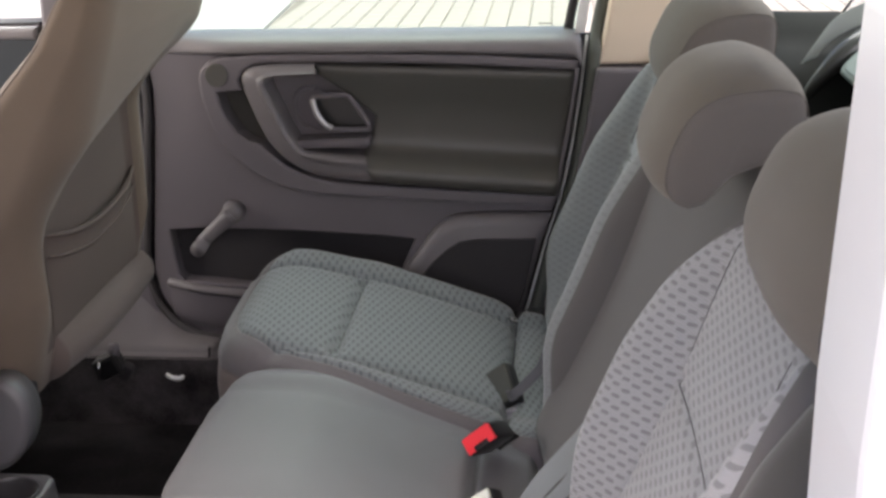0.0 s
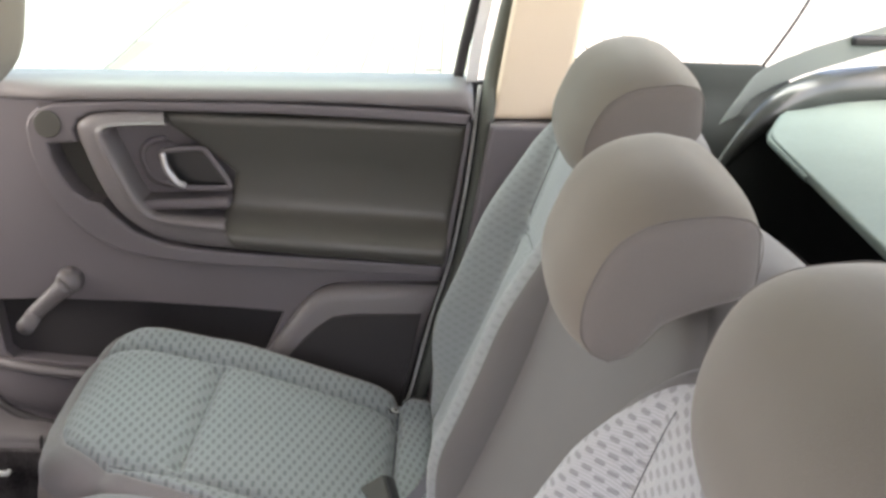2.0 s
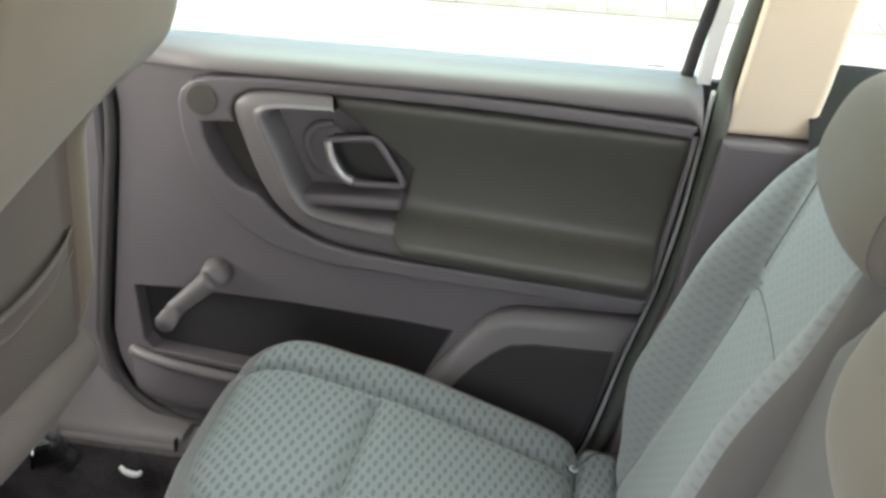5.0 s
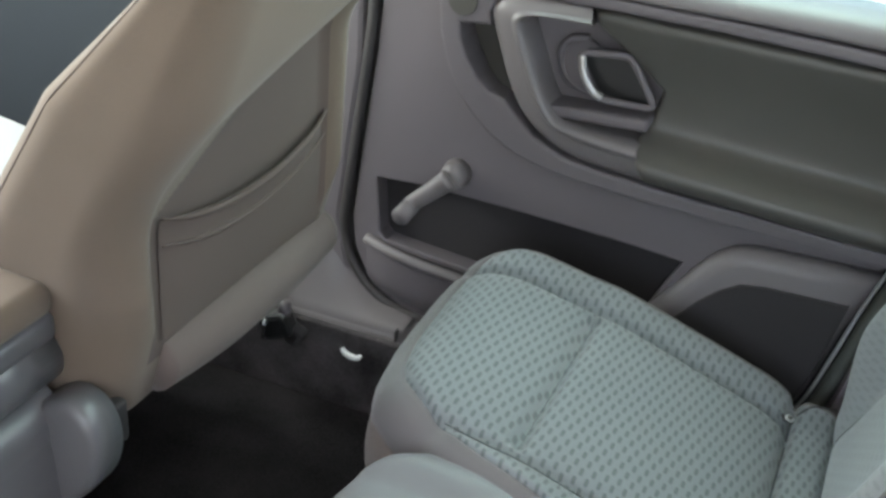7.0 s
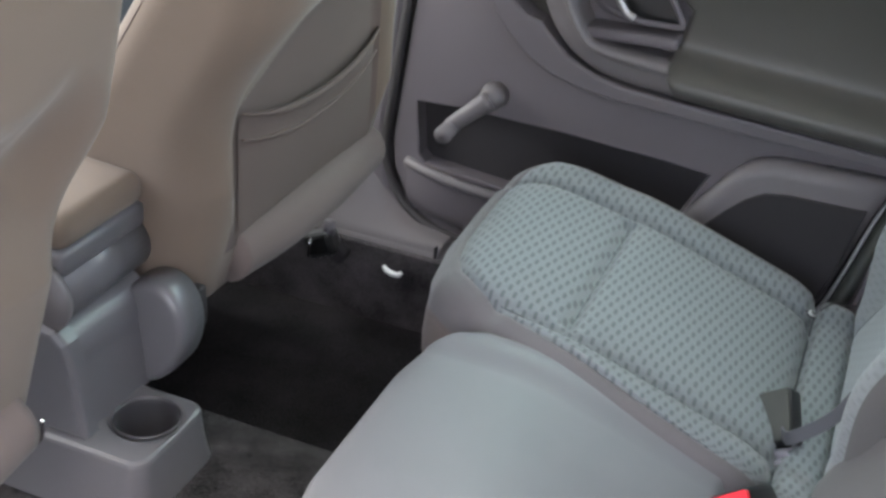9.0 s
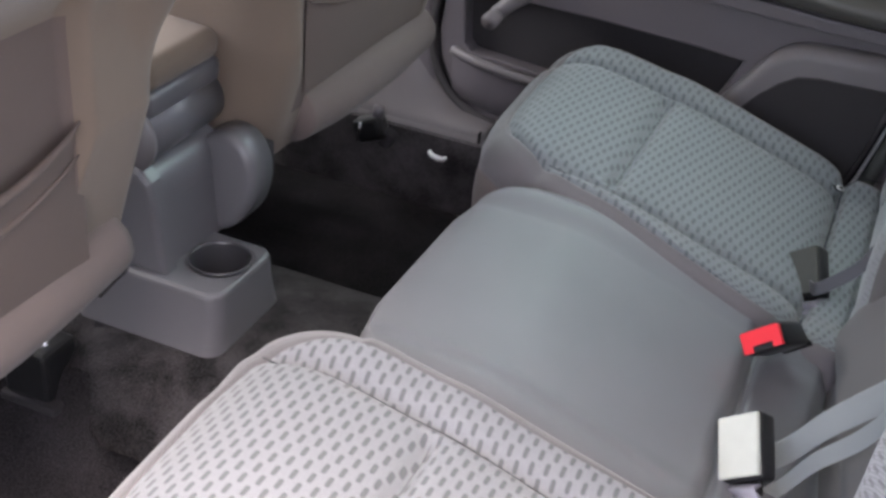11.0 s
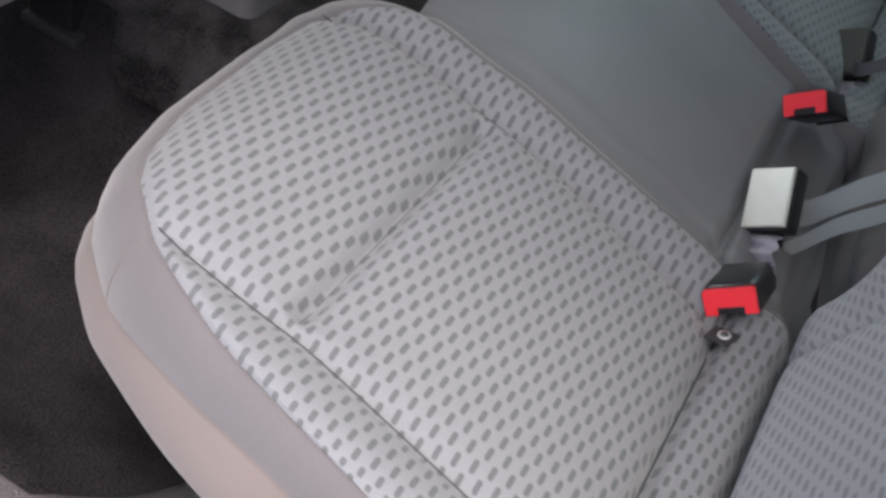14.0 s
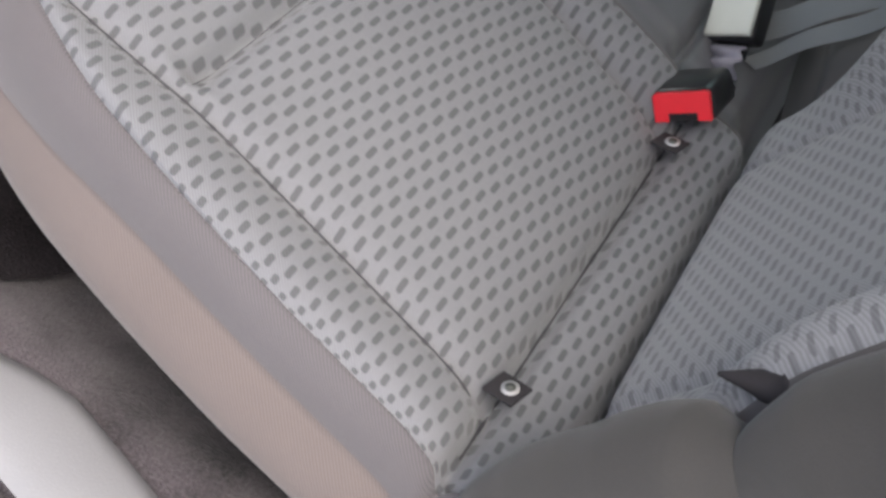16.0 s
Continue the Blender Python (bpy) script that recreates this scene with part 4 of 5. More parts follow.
left = np.interp(zz, [0.780, 0.785, 0.80, 0.825, 0.858, 0.897, 0.94, 0.978, 0.997], [0.000, 0.000, -0.006, -0.018, -0.006, 0.002, -0.045, -0.087, -0.094])
right = np.interp(zz, [0.780, 0.9985], [0.3110, 0.3430])
ss = np.concatenate([[0, 0.004, 0.01, 0.018], np.linspace(0.03, 0.98, 46), [0.99, 1.0]])
P = np.zeros((len(zz), len(ss), 3))
for i, z in enumerate(zz):
    for j, s in enumerate(ss):
        x = left[i] + (right[i] - left[i]) * s
        y = np.interp(z, curve[::-1, 0], curve[::-1, 1])
        y = y + 0.007 * math.exp(-s * (right[i] - left[i]) / 0.002) + 0.005 * math.exp(-(1 - s) * (right[i] - left[i]) / 0.002)
        w = (z - 0.78) / 0.2185
        P[i, j] = (x, y, z + w * (-0.0085 - 0.013 * s) + (1 - w) * (0.004 - 0.022 * s))
v, f = sheet(P)
mesh_object("soft_insert", v, f, DOORCLOTH, door, "dark padded vinyl insert with an arm ledge")

# deep tray behind the grip, with the release handle
part("grip_tray", prism([(-0.215, 1.0), (0.03, 1.0), (0.03, 0.78), (-0.13, 0.78), (-0.17, 0.81), (-0.195, 0.86)], DY + 0.026, DY + 0.029), PLASTIC, door, "recessed dark plastic tray")
ws = np.linspace(0, 1, 14)
P = np.array([[(-0.275 + 0.095 * w, DY + 0.036 - 0.022 * math.sin(w * math.pi * 0.5) ** 2, z) for w in ws] for z in np.linspace(0.955, 0.84, 6)])
v, f = sheet(P)
# Slot wall wears the darker vinyl to put shade into the slot
mesh_object("slot_wall", v, f, DOORCLOTH, door, "curved wall inside the slot beside the grip")
# the pull grip: a wide curved band with a raised inner ridge
n = 90
outer = smooth_line([(-0.092, 0, 0.9905), (-0.150, 0, 0.9905), (-0.194, 0, 0.9870), (-0.214, 0, 0.977), (-0.2195, 0, 0.962), (-0.209, 0, 0.929), (-0.193, 0, 0.886), (-0.173, 0, 0.848), (-0.143, 0, 0.818), (-0.102, 0, 0.797), (-0.060, 0, 0.789), (0.0, 0, 0.783)], n)
inner = smooth_line([(-0.086, 0, 0.9735), (-0.130, 0, 0.972), (-0.158, 0, 0.970), (-0.171, 0, 0.965), (-0.174, 0, 0.952), (-0.156, 0, 0.909), (-0.139, 0, 0.871), (-0.120, 0, 0.845), (-0.098, 0, 0.838), (-0.070, 0, 0.834), (-0.050, 0, 0.832), (-0.010, 0, 0.829)], n)
section = [(0.0, 0.028), (0.0, -0.010), (0.03, -0.016), (0.12, -0.019), (0.25, -0.0225), (0.40, -0.0245), (0.56, -0.0270), (0.62, -0.0275), (0.69, -0.0290), (0.77, -0.0325), (0.84, -0.0345), (0.91, -0.0335), (0.97, -0.029), (1.0, -0.021), (1.02, 0.0), (1.04, 0.026)]
P = np.array([[outer[i] + (inner[i] - outer[i]) * w + np.array((0, DY + y, 0)) for w, y in section] for i in range(n)])
v, f = sheet(P, flip=True)
mesh_object("pull_grip", v, f, PLASTIC2, door, "curved grey pull grip with a raised ridge")
part("tray_ledge", box((0.138, 0.050, 0.016), (-0.073, DY + 0.008, 0.852), 0.005, (0, -2, 0)), PLASTIC, door, "small ledge under the release handle")
bm = bmesh.new()
bmesh.ops.create_uvsphere(bm, u_segments=24, v_segments=12, radius=1)
bmesh.ops.transform(bm, matrix=Matrix.Translation((-0.108, DY + 0.024, 0.905)) @ pose(0, 0, 0, 0, 14, 0) @ Matrix.Diagonal((0.030, 0.012, 0.036, 1)), verts=bm.verts)
part("handle_cup", bm, PLASTIC, door, "dark hollow behind the release handle", True)
v, f = tube([(-0.100, DY + 0.023, 0.941), (-0.122, DY + 0.020, 0.938), (-0.135, DY + 0.019, 0.920), (-0.126, DY + 0.019, 0.892), (-0.106, DY + 0.020, 0.876), (-0.080, DY + 0.018, 0.868)], 0.005, 10, 40)
mesh_object("handle_collar", v, f, PLASTIC, door, "raised collar round the handle hollow")
ring = [(-0.098, 0.931), (-0.070, 0.934), (-0.045, 0.934), (-0.034, 0.926), (-0.018, 0.902), (-0.006, 0.882), (-0.010, 0.875), (-0.035, 0.874), (-0.068, 0.876), (-0.080, 0.884), (-0.090, 0.900), (-0.102, 0.922)]
ring3 = [(x, DY - 0.002 - 0.006 * (x < -0.06), z) for x, z in ring]
v, f = tube(ring3 + [ring3[0]], 0.0045, 10, 72)
handle = mesh_object("release_handle", v, f, PLASTIC, door, "grey loop release handle")
part("handle_plate", prism(ring, DY + 0.010, DY + 0.016), BLACK, handle, "dark plate inside the loop")
v, f = tube([(-0.099, DY - 0.011, 0.929), (-0.093, DY - 0.014, 0.905), (-0.080, DY - 0.013, 0.886), (-0.068, DY - 0.011, 0.879)], 0.0052, 10, 24)
mesh_object("handle_edge", v, f, DULLMETAL, handle, "bright grey edge of the handle")

# window winder
part("winder_boss", rod((-0.254, DY + 0.002, 0.727), (-0.254, DY - 0.030, 0.727), 0.021, 0.017, 24), PLASTIC2, door, "round winder boss", True)
v, f = tube([(-0.252, DY - 0.034, 0.730), (-0.272, DY - 0.036, 0.712), (-0.292, DY - 0.040, 0.694), (-0.305, DY - 0.042, 0.682)], (0.0150, 0.0115), 12, 24)
winder = mesh_object("winder_arm", v, f, PLASTIC2, door, "grey plastic winder arm")
part("winder_knob", rod((-0.303, DY - 0.030, 0.681), (-0.303, DY - 0.074, 0.679), 0.0115, 0.0135, 20), PLASTIC2, winder, "round winder knob", True)

# loudspeaker bulge
bulge = [(0.030, 0.600), (0.065, 0.650), (0.095, 0.692), (0.110, 0.708), (0.128, 0.720), (0.150, 0.727), (0.22, 0.730), (0.305, 0.731), (0.287, 0.675), (0.262, 0.590), (0.235, 0.520), (0.10, 0.520)]
part("speaker_bulge", prism(bulge, DY - 0.030, DY, 0.020, 6), PLASTIC2, door, "raised grey plastic speaker housing", True)
grille = [(0.070, 0.610), (0.100, 0.646), (0.123, 0.668), (0.146, 0.683), (0.176, 0.688), (0.278, 0.690), (0.258, 0.595), (0.238, 0.530), (0.11, 0.530)]
part("speaker_grille", prism(grille, DY - 0.0335, DY - 0.029, 0.002), RUBBERSHADE, door, "dark speaker grille cloth")
# bright lip and rubber along the rear edge of the door
edge3 = [(x + 0.006, DY + 0.004, z) for x, z in rear_edge] + [(0.360, DY + 0.008, 1.03)]
v, f = tube(edge3, 0.0028, 8, 50)
mesh_object("edge_trim", v, f, BUTTON, door, "pale painted door edge")
seal3 = [(x + 0.022, DY + 0.002, z) for x, z in rear_edge] + [(0.378, DY + 0.02, 1.05), (0.41, DY + 0.02, 1.20), (0.46, DY - 0.03, 1.42)]
v, f = tube(seal3, 0.011, 10, 60)
mesh_object("rubber_seal", v, f, SEAL, door, "grey rubber door seal")
seal4 = [(x - 0.012, DY - 0.002, z) for x, z in front_edge]
v, f = tube(seal4, 0.0075, 10, 60)
mesh_object("rubber_seal", v, f, DARKSEAL, door, "black rubber door seal")
v, f = tube([(-0.42, DY + 0.066, 1.024), (0.325, DY + 0.066, 1.024)], 0.006, 8, 20)
mesh_object("glass_seal", v, f, RUBBERSHADE, door, "black window wiper seal")
v, f = tube([(0.328, DY + 0.05, 1.03), (0.342, DY + 0.045, 1.10), (0.372, DY + 0.03, 1.22), (0.43, DY - 0.02, 1.42)], 0.008, 10, 30)
mesh_object("window_frame", v, f, RUBBERSHADE, door, "black rear window channel")
strip = [(0.340, 1.03), (0.356, 1.03), (0.366, 1.10), (0.392, 1.22), (0.45, 1.42), (0.425, 1.42), (0.372, 1.22), (0.350, 1.10)]
part("painted_frame", prism(strip, DY + 0.03, DY + 0.07), WHITEPAINT, door, "white painted door frame")
P = np.array([[(x, DY + 0.055 - 0.12 * max(0, z - 1.03), z) for x in np.linspace(-0.43, 0.34 + (z - 1.03) * 0.25, 8)] for z in np.linspace(1.02, 1.44, 8)])
v, f = sheet(P)
pane = mesh_object("window_pane", v, f, GLASS, door, "green tinted side window")
pane.visible_shadow = False
part("glass_mark", box((0.021, 0.001, 0.0018), (0.291, DY + 0.048, 1.043), 0), BLACK, door, "small dark mark on the window")


# ---- car body ----
floor = part("floor", box((1.6, 1.60, 0.04), (-0.35, 0, 0.312), 0.002), CARPET2, None)
tagged(floor, "worn grey carpeted car floor", "floor", kind="structure")
mat_far = part("floor_mat", plate_with_holes(rounded(-1.0, 0.25, 0.17, 0.628, 0.05), [], 0.340, 0.332, lambda a, b, d: (a, b, d), 0.002), CARPET, None)
tagged(mat_far, "black carpet mat on the car floor", "floor mat")
xs = np.linspace(-1.1, 0.36, 40)
prof = [(-0.23, 0.336), (-0.21, 0.35), (-0.18, 0.40), (-0.15, 0.455), (-0.12, 0.48), (-0.06, 0.487), (0.06, 0.487), (0.12, 0.48), (0.15, 0.455), (0.18, 0.40), (0.21, 0.35), (0.23, 0.336)]
lift = lambda x, y: 0.026 * float(sstep(-0.52, -0.45, np.array(x))) * float(1 - sstep(0.11, 0.17, np.array(abs(y))))
v, f = sheet(np.array([[(x, y, z + lift(x, y)) for y, z in prof] for x in xs]))
tagged(mesh_object("floor_tunnel", v, f, CARPET2), "worn grey carpeted tunnel hump along the floor", "floor", kind="structure")


def sill(sign, mat, label):
    y = 0.648
    hold = thing("sill", label, "door sill", kind="structure")
    xs = np.linspace(-0.62, 0.36, 60)
    rows = []
    for x in xs:
        y = 0.648 + (float(np.interp(x, [-0.62, -0.08, -0.03, 0.0, 0.03, 0.11, 0.25, 0.36], [0.0, 0.012, 0.005, 0.0, 0.0, 0.022, 0.055, 0.075])) if sign < 0 else 0.0)
        rows.append([(x, sign * (y - 0.008), 0.30), (x, sign * (y - 0.006), 0.462), (x, sign * (y - 0.002), 0.474), (x, sign * (y + 0.010), 0.480), (x, sign * (y + 0.05), 0.480), (x, sign * (y + 0.075), 0.470), (x, sign * (y + 0.09), 0.40)])
    v, f = sheet(np.array(rows), flip=sign < 0)
    mesh_object("tread", v, f, mat, hold, label)
    return hold


xs = np.linspace(-0.72, -0.30, 44)
rows = []
for x in xs:
    h = float(np.interp(x, [-0.72, -0.46, -0.431, -0.404, -0.363, -0.305, -0.29], [0.62, 0.62, 0.582, 0.537, 0.498, 0.484, 0.481]))
    rows.append([(x, 0.646, 0.468), (x, 0.648, 0.480), (x, 0.654, 0.487), (x, 0.672, 0.487 + (h - 0.487) * 0.25), (x, 0.690, 0.487 + (h - 0.487) * 0.75), (x, 0.702, h), (x, 0.708, h - 0.02)])
v, f = sheet(np.array(rows))
tagged(mesh_object("pillar_foot", v, f, PLASTIC2), "grey plastic trim at the foot of the middle pillar", "trim", kind="structure")
tagged(part("sill_joint", box((0.0022, 0.010, 0.024), (-0.306, 0.6435, 0.476), 0.0), RUBBERSHADE, None), "dark joint between two sill trims", "trim", kind="structure")
sill(1, PLASTIC2, "grey plastic door sill tread along the carpet")
sill(-1, SILLMAT, "pale grey plastic sill tread at the open door")
part_side = part("carpet_side", box((1.0, 0.012, 0.16), (-0.15, 0.634, 0.39), 0.002), DUSTCARPET, None)
xs = np.linspace(-0.75, 0.36, 40)
prof = [(-0.735, 0.474), (-0.690, 0.473), (-0.650, 0.470), (-0.630, 0.462), (-0.605, 0.445), (-0.570, 0.420), (-0.530, 0.395), (-0.48, 0.365), (-0.42, 0.340), (-0.38, 0.333)]
v, f = sheet(np.array([[(x, y, z) for y, z in prof] for x in xs]))
near_side = mesh_object("carpet_side", v, f, SIDECARPET)
mat_prof = [(-0.640, 0.4645), (-0.628, 0.4605), (-0.605, 0.4450), (-0.585, 0.4310), (-0.560, 0.4175), (-0.52, 0.394), (-0.47, 0.364), (-0.41, 0.343), (-0.36, 0.340), (-0.28, 0.340), (-0.235, 0.344), (-0.212, 0.362), (-0.192, 0.392), (-0.180, 0.415), (-0.165, 0.434), (-0.150, 0.462), (-0.138, 0.472)]
climb = lambda x, y: -0.180 + (y + 0.180) * (1 - float(sstep(-0.455, -0.425, np.array(x)))) if y > -0.180 else y
v, f = sheet(np.array([[(x + 0.03 * (abs((y + 0.4) / 0.2) ** 4) * (-1 if x > -0.3 else 0), climb(x, y), 0.006 + (z if y <= -0.180 else 0.415 + (z - 0.415) * (climb(x, y) + 0.180) / (y + 0.180))) for y, z in mat_prof] for x in np.linspace(-1.0, -0.06, 44)]))
tagged(mesh_object("floor_mat", v, f, CARPET), "black carpet mat on the worn driver side floor", "floor mat")
tagged(near_side, "dusty brown carpeted inner sill, lightened for sun at the open door", "carpet", kind="structure")
tagged(part_side, "dark carpeted inner sill wall", "carpet", kind="structure")
clip = mesh_object("white_clip", *tube([(-0.383, 0.626, 0.4420), (-0.377, 0.623, 0.4375), (-0.366, 0.622, 0.4345), (-0.356, 0.622, 0.4355), (-0.352, 0.624, 0.4400)], (0.0035, 0.0046, 0.0050, 0.0046, 0.0028), 8, 30), WHITE)
tagged(clip, "small white plastic clip on the carpeted sill wall", "clip")

# pillars, roof and shell
pillar = thing("pillar_rear", "cream fabric rear pillar trim above dark plastic", "pillar", kind="structure")
up = [(0.376, 0.982), (0.475, 0.982), (0.490, 1.05), (0.515, 1.20), (0.57, 1.45), (0.46, 1.45), (0.412, 1.20), (0.388, 1.05)]
part("upper_trim", prism(up, DY - 0.004, DY + 0.03, 0.008, 3), BEIGE, pillar, "cream cloth pillar cover")
low = [(0.27, 0.45), (0.74, 0.45), (0.76, 0.98), (0.376, 0.98), (0.345, 0.80), (0.31, 0.66)]
part("lower_trim", prism(low, DY - 0.03, DY + 0.03, 0.006), PLASTIC, pillar, "dark grained plastic lower pillar trim")
prof = [(0.585, 0.86), (0.598, 0.93), (0.612, 0.975), (0.635, 1.005), (0.665, 1.025), (0.690, 1.045), (0.705, 1.07), (0.715, 1.075)]
xs = np.linspace(0.47, 1.40, 40)
v, f = sheet(np.array([[(x, y + 0.035 * (1 - sstep(0.48, 0.75, x)), z - 0.012 - 0.06 * float(sstep(0.76, 0.86, np.array(x)))) for y, z in prof] for x in xs]))
mesh_object("quarter_ledge", v, f, QUARTER, pillar, "satin grey quarter window ledge")

nose = [(0.690, 0.612, 0.938), (0.704, 0.613, 0.960), (0.733, 0.616, 0.994), (0.765, 0.624, 1.020), (0.805, 0.646, 1.034), (0.87, 0.688, 1.036), (1.0, 0.712, 1.036), (1.38, 0.715, 1.036)]
v, f = tube(nose, (0.008, 0.020, 0.027, 0.029, 0.027, 0.024, 0.022, 0.022), 24, 90)
mesh_object("shelf_support", v, f, QUARTERNOSE, pillar, "glossy rounded grey shelf support")
back_trim = prism([(0.93, 1.072), (1.39, 1.072), (1.39, 1.46), (1.06, 1.46)], DY - 0.004, DY + 0.03, 0.008, 3)
part("back_pillar_trim", back_trim, BEIGE, pillar, "cream cloth back pillar cover")

roof = part("roof", box((2.6, 1.36, 0.03), (-0.2, 0, 1.60), 0.01), LINING, None)
tagged(roof, "pale cloth roof lining", "ceiling", kind="structure")
side_top = part("roof_rail", box((2.4, 0.10, 0.16), (-0.2, 0.64, 1.51), 0.03), LINING, None)
tagged(side_top, "pale roof rail above the windows", "trim", kind="structure")
for nm, bm, mat, lab in (
    ("pillar_middle", prism([(-0.62, 0.5), (-0.40, 0.5), (-0.425, 0.62), (-0.40, 0.86), (-0.40, 1.0), (-0.44, 1.46), (-0.54, 1.46), (-0.56, 1.0)], DY - 0.01, DY + 0.05, 0.008), PLASTIC, "dark plastic middle pillar behind the front seat"),
    ("front_door", prism([(-1.5, 0.45), (-0.60, 0.45), (-0.555, 1.045), (-1.5, 1.030)], DY - 0.02, DY + 0.06, 0.01), NAVY, "dark bluish front door trim"),
    # unseen pillar, added to hold back light on the open side
    ("pillar_middle", prism([(-0.70, 0.45), (-0.50, 0.45), (-0.48, 0.62), (-0.47, 1.0), (-0.50, 1.50), (-0.60, 1.50), (-0.64, 1.0)], -0.76, -0.68, 0.008), PLASTIC, "unseen middle pillar of the open side, added to block light"),
    ("window_ledge", prism([(-1.5, 1.026), (-0.562, 1.034), (-0.560, 1.056), (-1.5, 1.046)], DY - 0.026, DY + 0.05, 0.008, 3), PLASTIC2, "grey plastic ledge below the front door window"),
    ("window_seal", prism([(-1.5, 1.046), (-0.562, 1.056), (-0.562, 1.061), (-1.5, 1.051)], DY - 0.004, DY + 0.05), RUBBERSHADE, "thin black seal along the front door window"),
    # unseen door, quarter and rail, added to narrow the light from the open side
    ("front_door", prism([(-1.6, 0.40), (-0.66, 0.40), (-0.62, 1.02), (-1.6, 1.00)], -0.78, -0.69, 0.01), PLASTIC, "unseen driver door, added to block light"),
    ("rear_quarter", prism([(0.60, 0.32), (1.44, 0.32), (1.44, 1.06), (0.66, 1.06)], -0.76, -0.69, 0.01), PLASTIC, "unseen rear quarter of the open side, added to block light"),
    ("roof_rail", box((2.4, 0.08, 0.14), (-0.2, -0.70, 1.53), 0.03), LINING, "unseen roof rail above the open door, added to block light"),
    ("dashboard", box((0.45, 1.36, 0.42), (-1.55, 0, 0.80), 0.06, segments=3), PLASTIC, "dark plastic dashboard"),
    ("bulkhead", box((0.06, 1.62, 0.6), (-1.62, 0, 0.45), 0.01), CARPET, "carpeted front bulkhead"),
    ("tailgate", box((0.05, 1.30, 0.62), (1.42, 0, 0.70), 0.02), PLASTIC, "dark tailgate trim"),
    # boot floor and wall in lighter materials, with glare put into their colour
    ("boot_floor", box((1.05, 1.30, 0.04), (0.90, 0, 0.50), 0.005), DUSTCARPET, "carpeted boot floor, lightened for glare"),
    ("boot_side", box((0.70, 0.05, 0.45), (1.08, 0.665, 0.72), 0.02), PLASTIC2, "plastic boot side wall, lightened for glare"),
):
    tagged(part(nm, bm, mat, None), lab, nm.replace("_", " "), kind="structure")
shelf_out = [(0.72, -0.62), (0.716, 0.30), (0.716, 0.452), (0.719, 0.475), (0.727, 0.503), (0.760, 0.585), (0.790, 0.648), (0.805, 0.670), (0.835, 0.690), (0.90, 0.695), (1.38, 0.695), (1.38, -0.62)]
shelf = part("parcel_shelf", plate_with_holes(shelf_out, [], 1.021, 1.011, lambda a, b, d: (a, b, d), 0.003), SHELF, None)
edge = smooth_line(np.array([(x, y, 1.014) for x, y in shelf_out[1:8]]), 160)
fray = np.array([(0.0012 * noise.noise(Vector((0, q[1] * 170, 0))), 0, 0.002 * noise.noise(Vector((3, q[1] * 120, 0)))) for q in edge])
v, f = tube(edge + fray, 0.0042, 8, 160)
mesh_object("edge_piping", v, f, SHELF, shelf, "frayed felt front edge of the shelf")
# Faint diagonal streaks on the boot wall, given as thin bars
for a, b in (((0.751, 0.638, 0.901), (0.792, 0.638, 0.925)), ((0.815, 0.638, 0.867), (0.848, 0.638, 0.894))):
    rib = part("boot_streak", rod(a, b, 0.0035), PLASTIC, None, smooth=True)
    tagged(rib, "thin bar for a faint streak on the boot side wall", "trim", kind="structure")
tagged(shelf, "pale grey felt parcel shelf behind the rear seats", "parcel shelf")
v, f = tube([(0.769, 0.745, 1.052), (0.788, 0.745, 1.082), (0.811, 0.745, 1.120), (0.847, 0.742, 1.190), (0.94, 0.72, 1.38)], 0.0022, 6, 30)
tagged(mesh_object("shelf_cord", v, f, BLACK), "thin black cord beside the rear quarter window", "cord")
# The far seat's belt, running up to its slot in the rear pillar
v, f = ribbon([(0.688, 0.640, 0.975), (0.714, 0.650, 1.012), (0.745, 0.658, 1.048), (0.810, 0.668, 1.076), (0.88, 0.672, 1.098), (0.98, 0.675, 1.130)], (0.15, 0, 1), 0.036)
tagged(mesh_object("belt_strap", v, f, STRAP, smooth=False), "grey belt strap running up to the rear pillar", "strap")
tagged(part("strap_anchor", box((0.06, 0.02, 0.014), (0.90, 0.672, 1.106), 0.004), BLACK, None), "black strap anchor on the rear quarter trim", "anchor")

# white bodywork at the open door
body_pillar = prism([(0.450, 0.50), (0.64, 0.50), (0.68, 1.0), (0.74, 1.5), (0.476, 1.5), (0.450, 1.28), (0.444, 1.10)], -0.80, -0.70, 0.012, 3)
tagged(part("body_pillar", body_pillar, WHITEPAINT, None), "white painted rear door pillar of the open side", "car body", kind="structure")


# ---- outside ----
ground = mesh_object("ground", [(-400, -400, 0), (400, -400, 0), (400, 400, 0), (-400, 400, 0)], [(0, 1, 2, 3)], ASPHALT)
tagged(ground, "pale worn ground round the car", "ground", kind="structure")
slab = part("concrete_slab", plate_with_holes([(-6.0, 5.5), (-1.69, 5.5), (-1.81, 7.4), (-1.89, 8.6), (-2.0, 10.5), (-6.0, 10.5)], [], 0.02, 0.001, lambda a, b, d: (a, b, d)), SLABMAT, None)
tagged(part("body_side", prism([(-1.6, 0.30), (1.44, 0.30), (1.44, 1.02), (-1.6, 1.02)], DY + 0.080, DY + 0.095), RUBBERSHADE, None), "dark inner door shell of the car side", "car body", kind="structure")
tagged(slab, "pale concrete slab beside the block paving", "pavement", kind="structure")


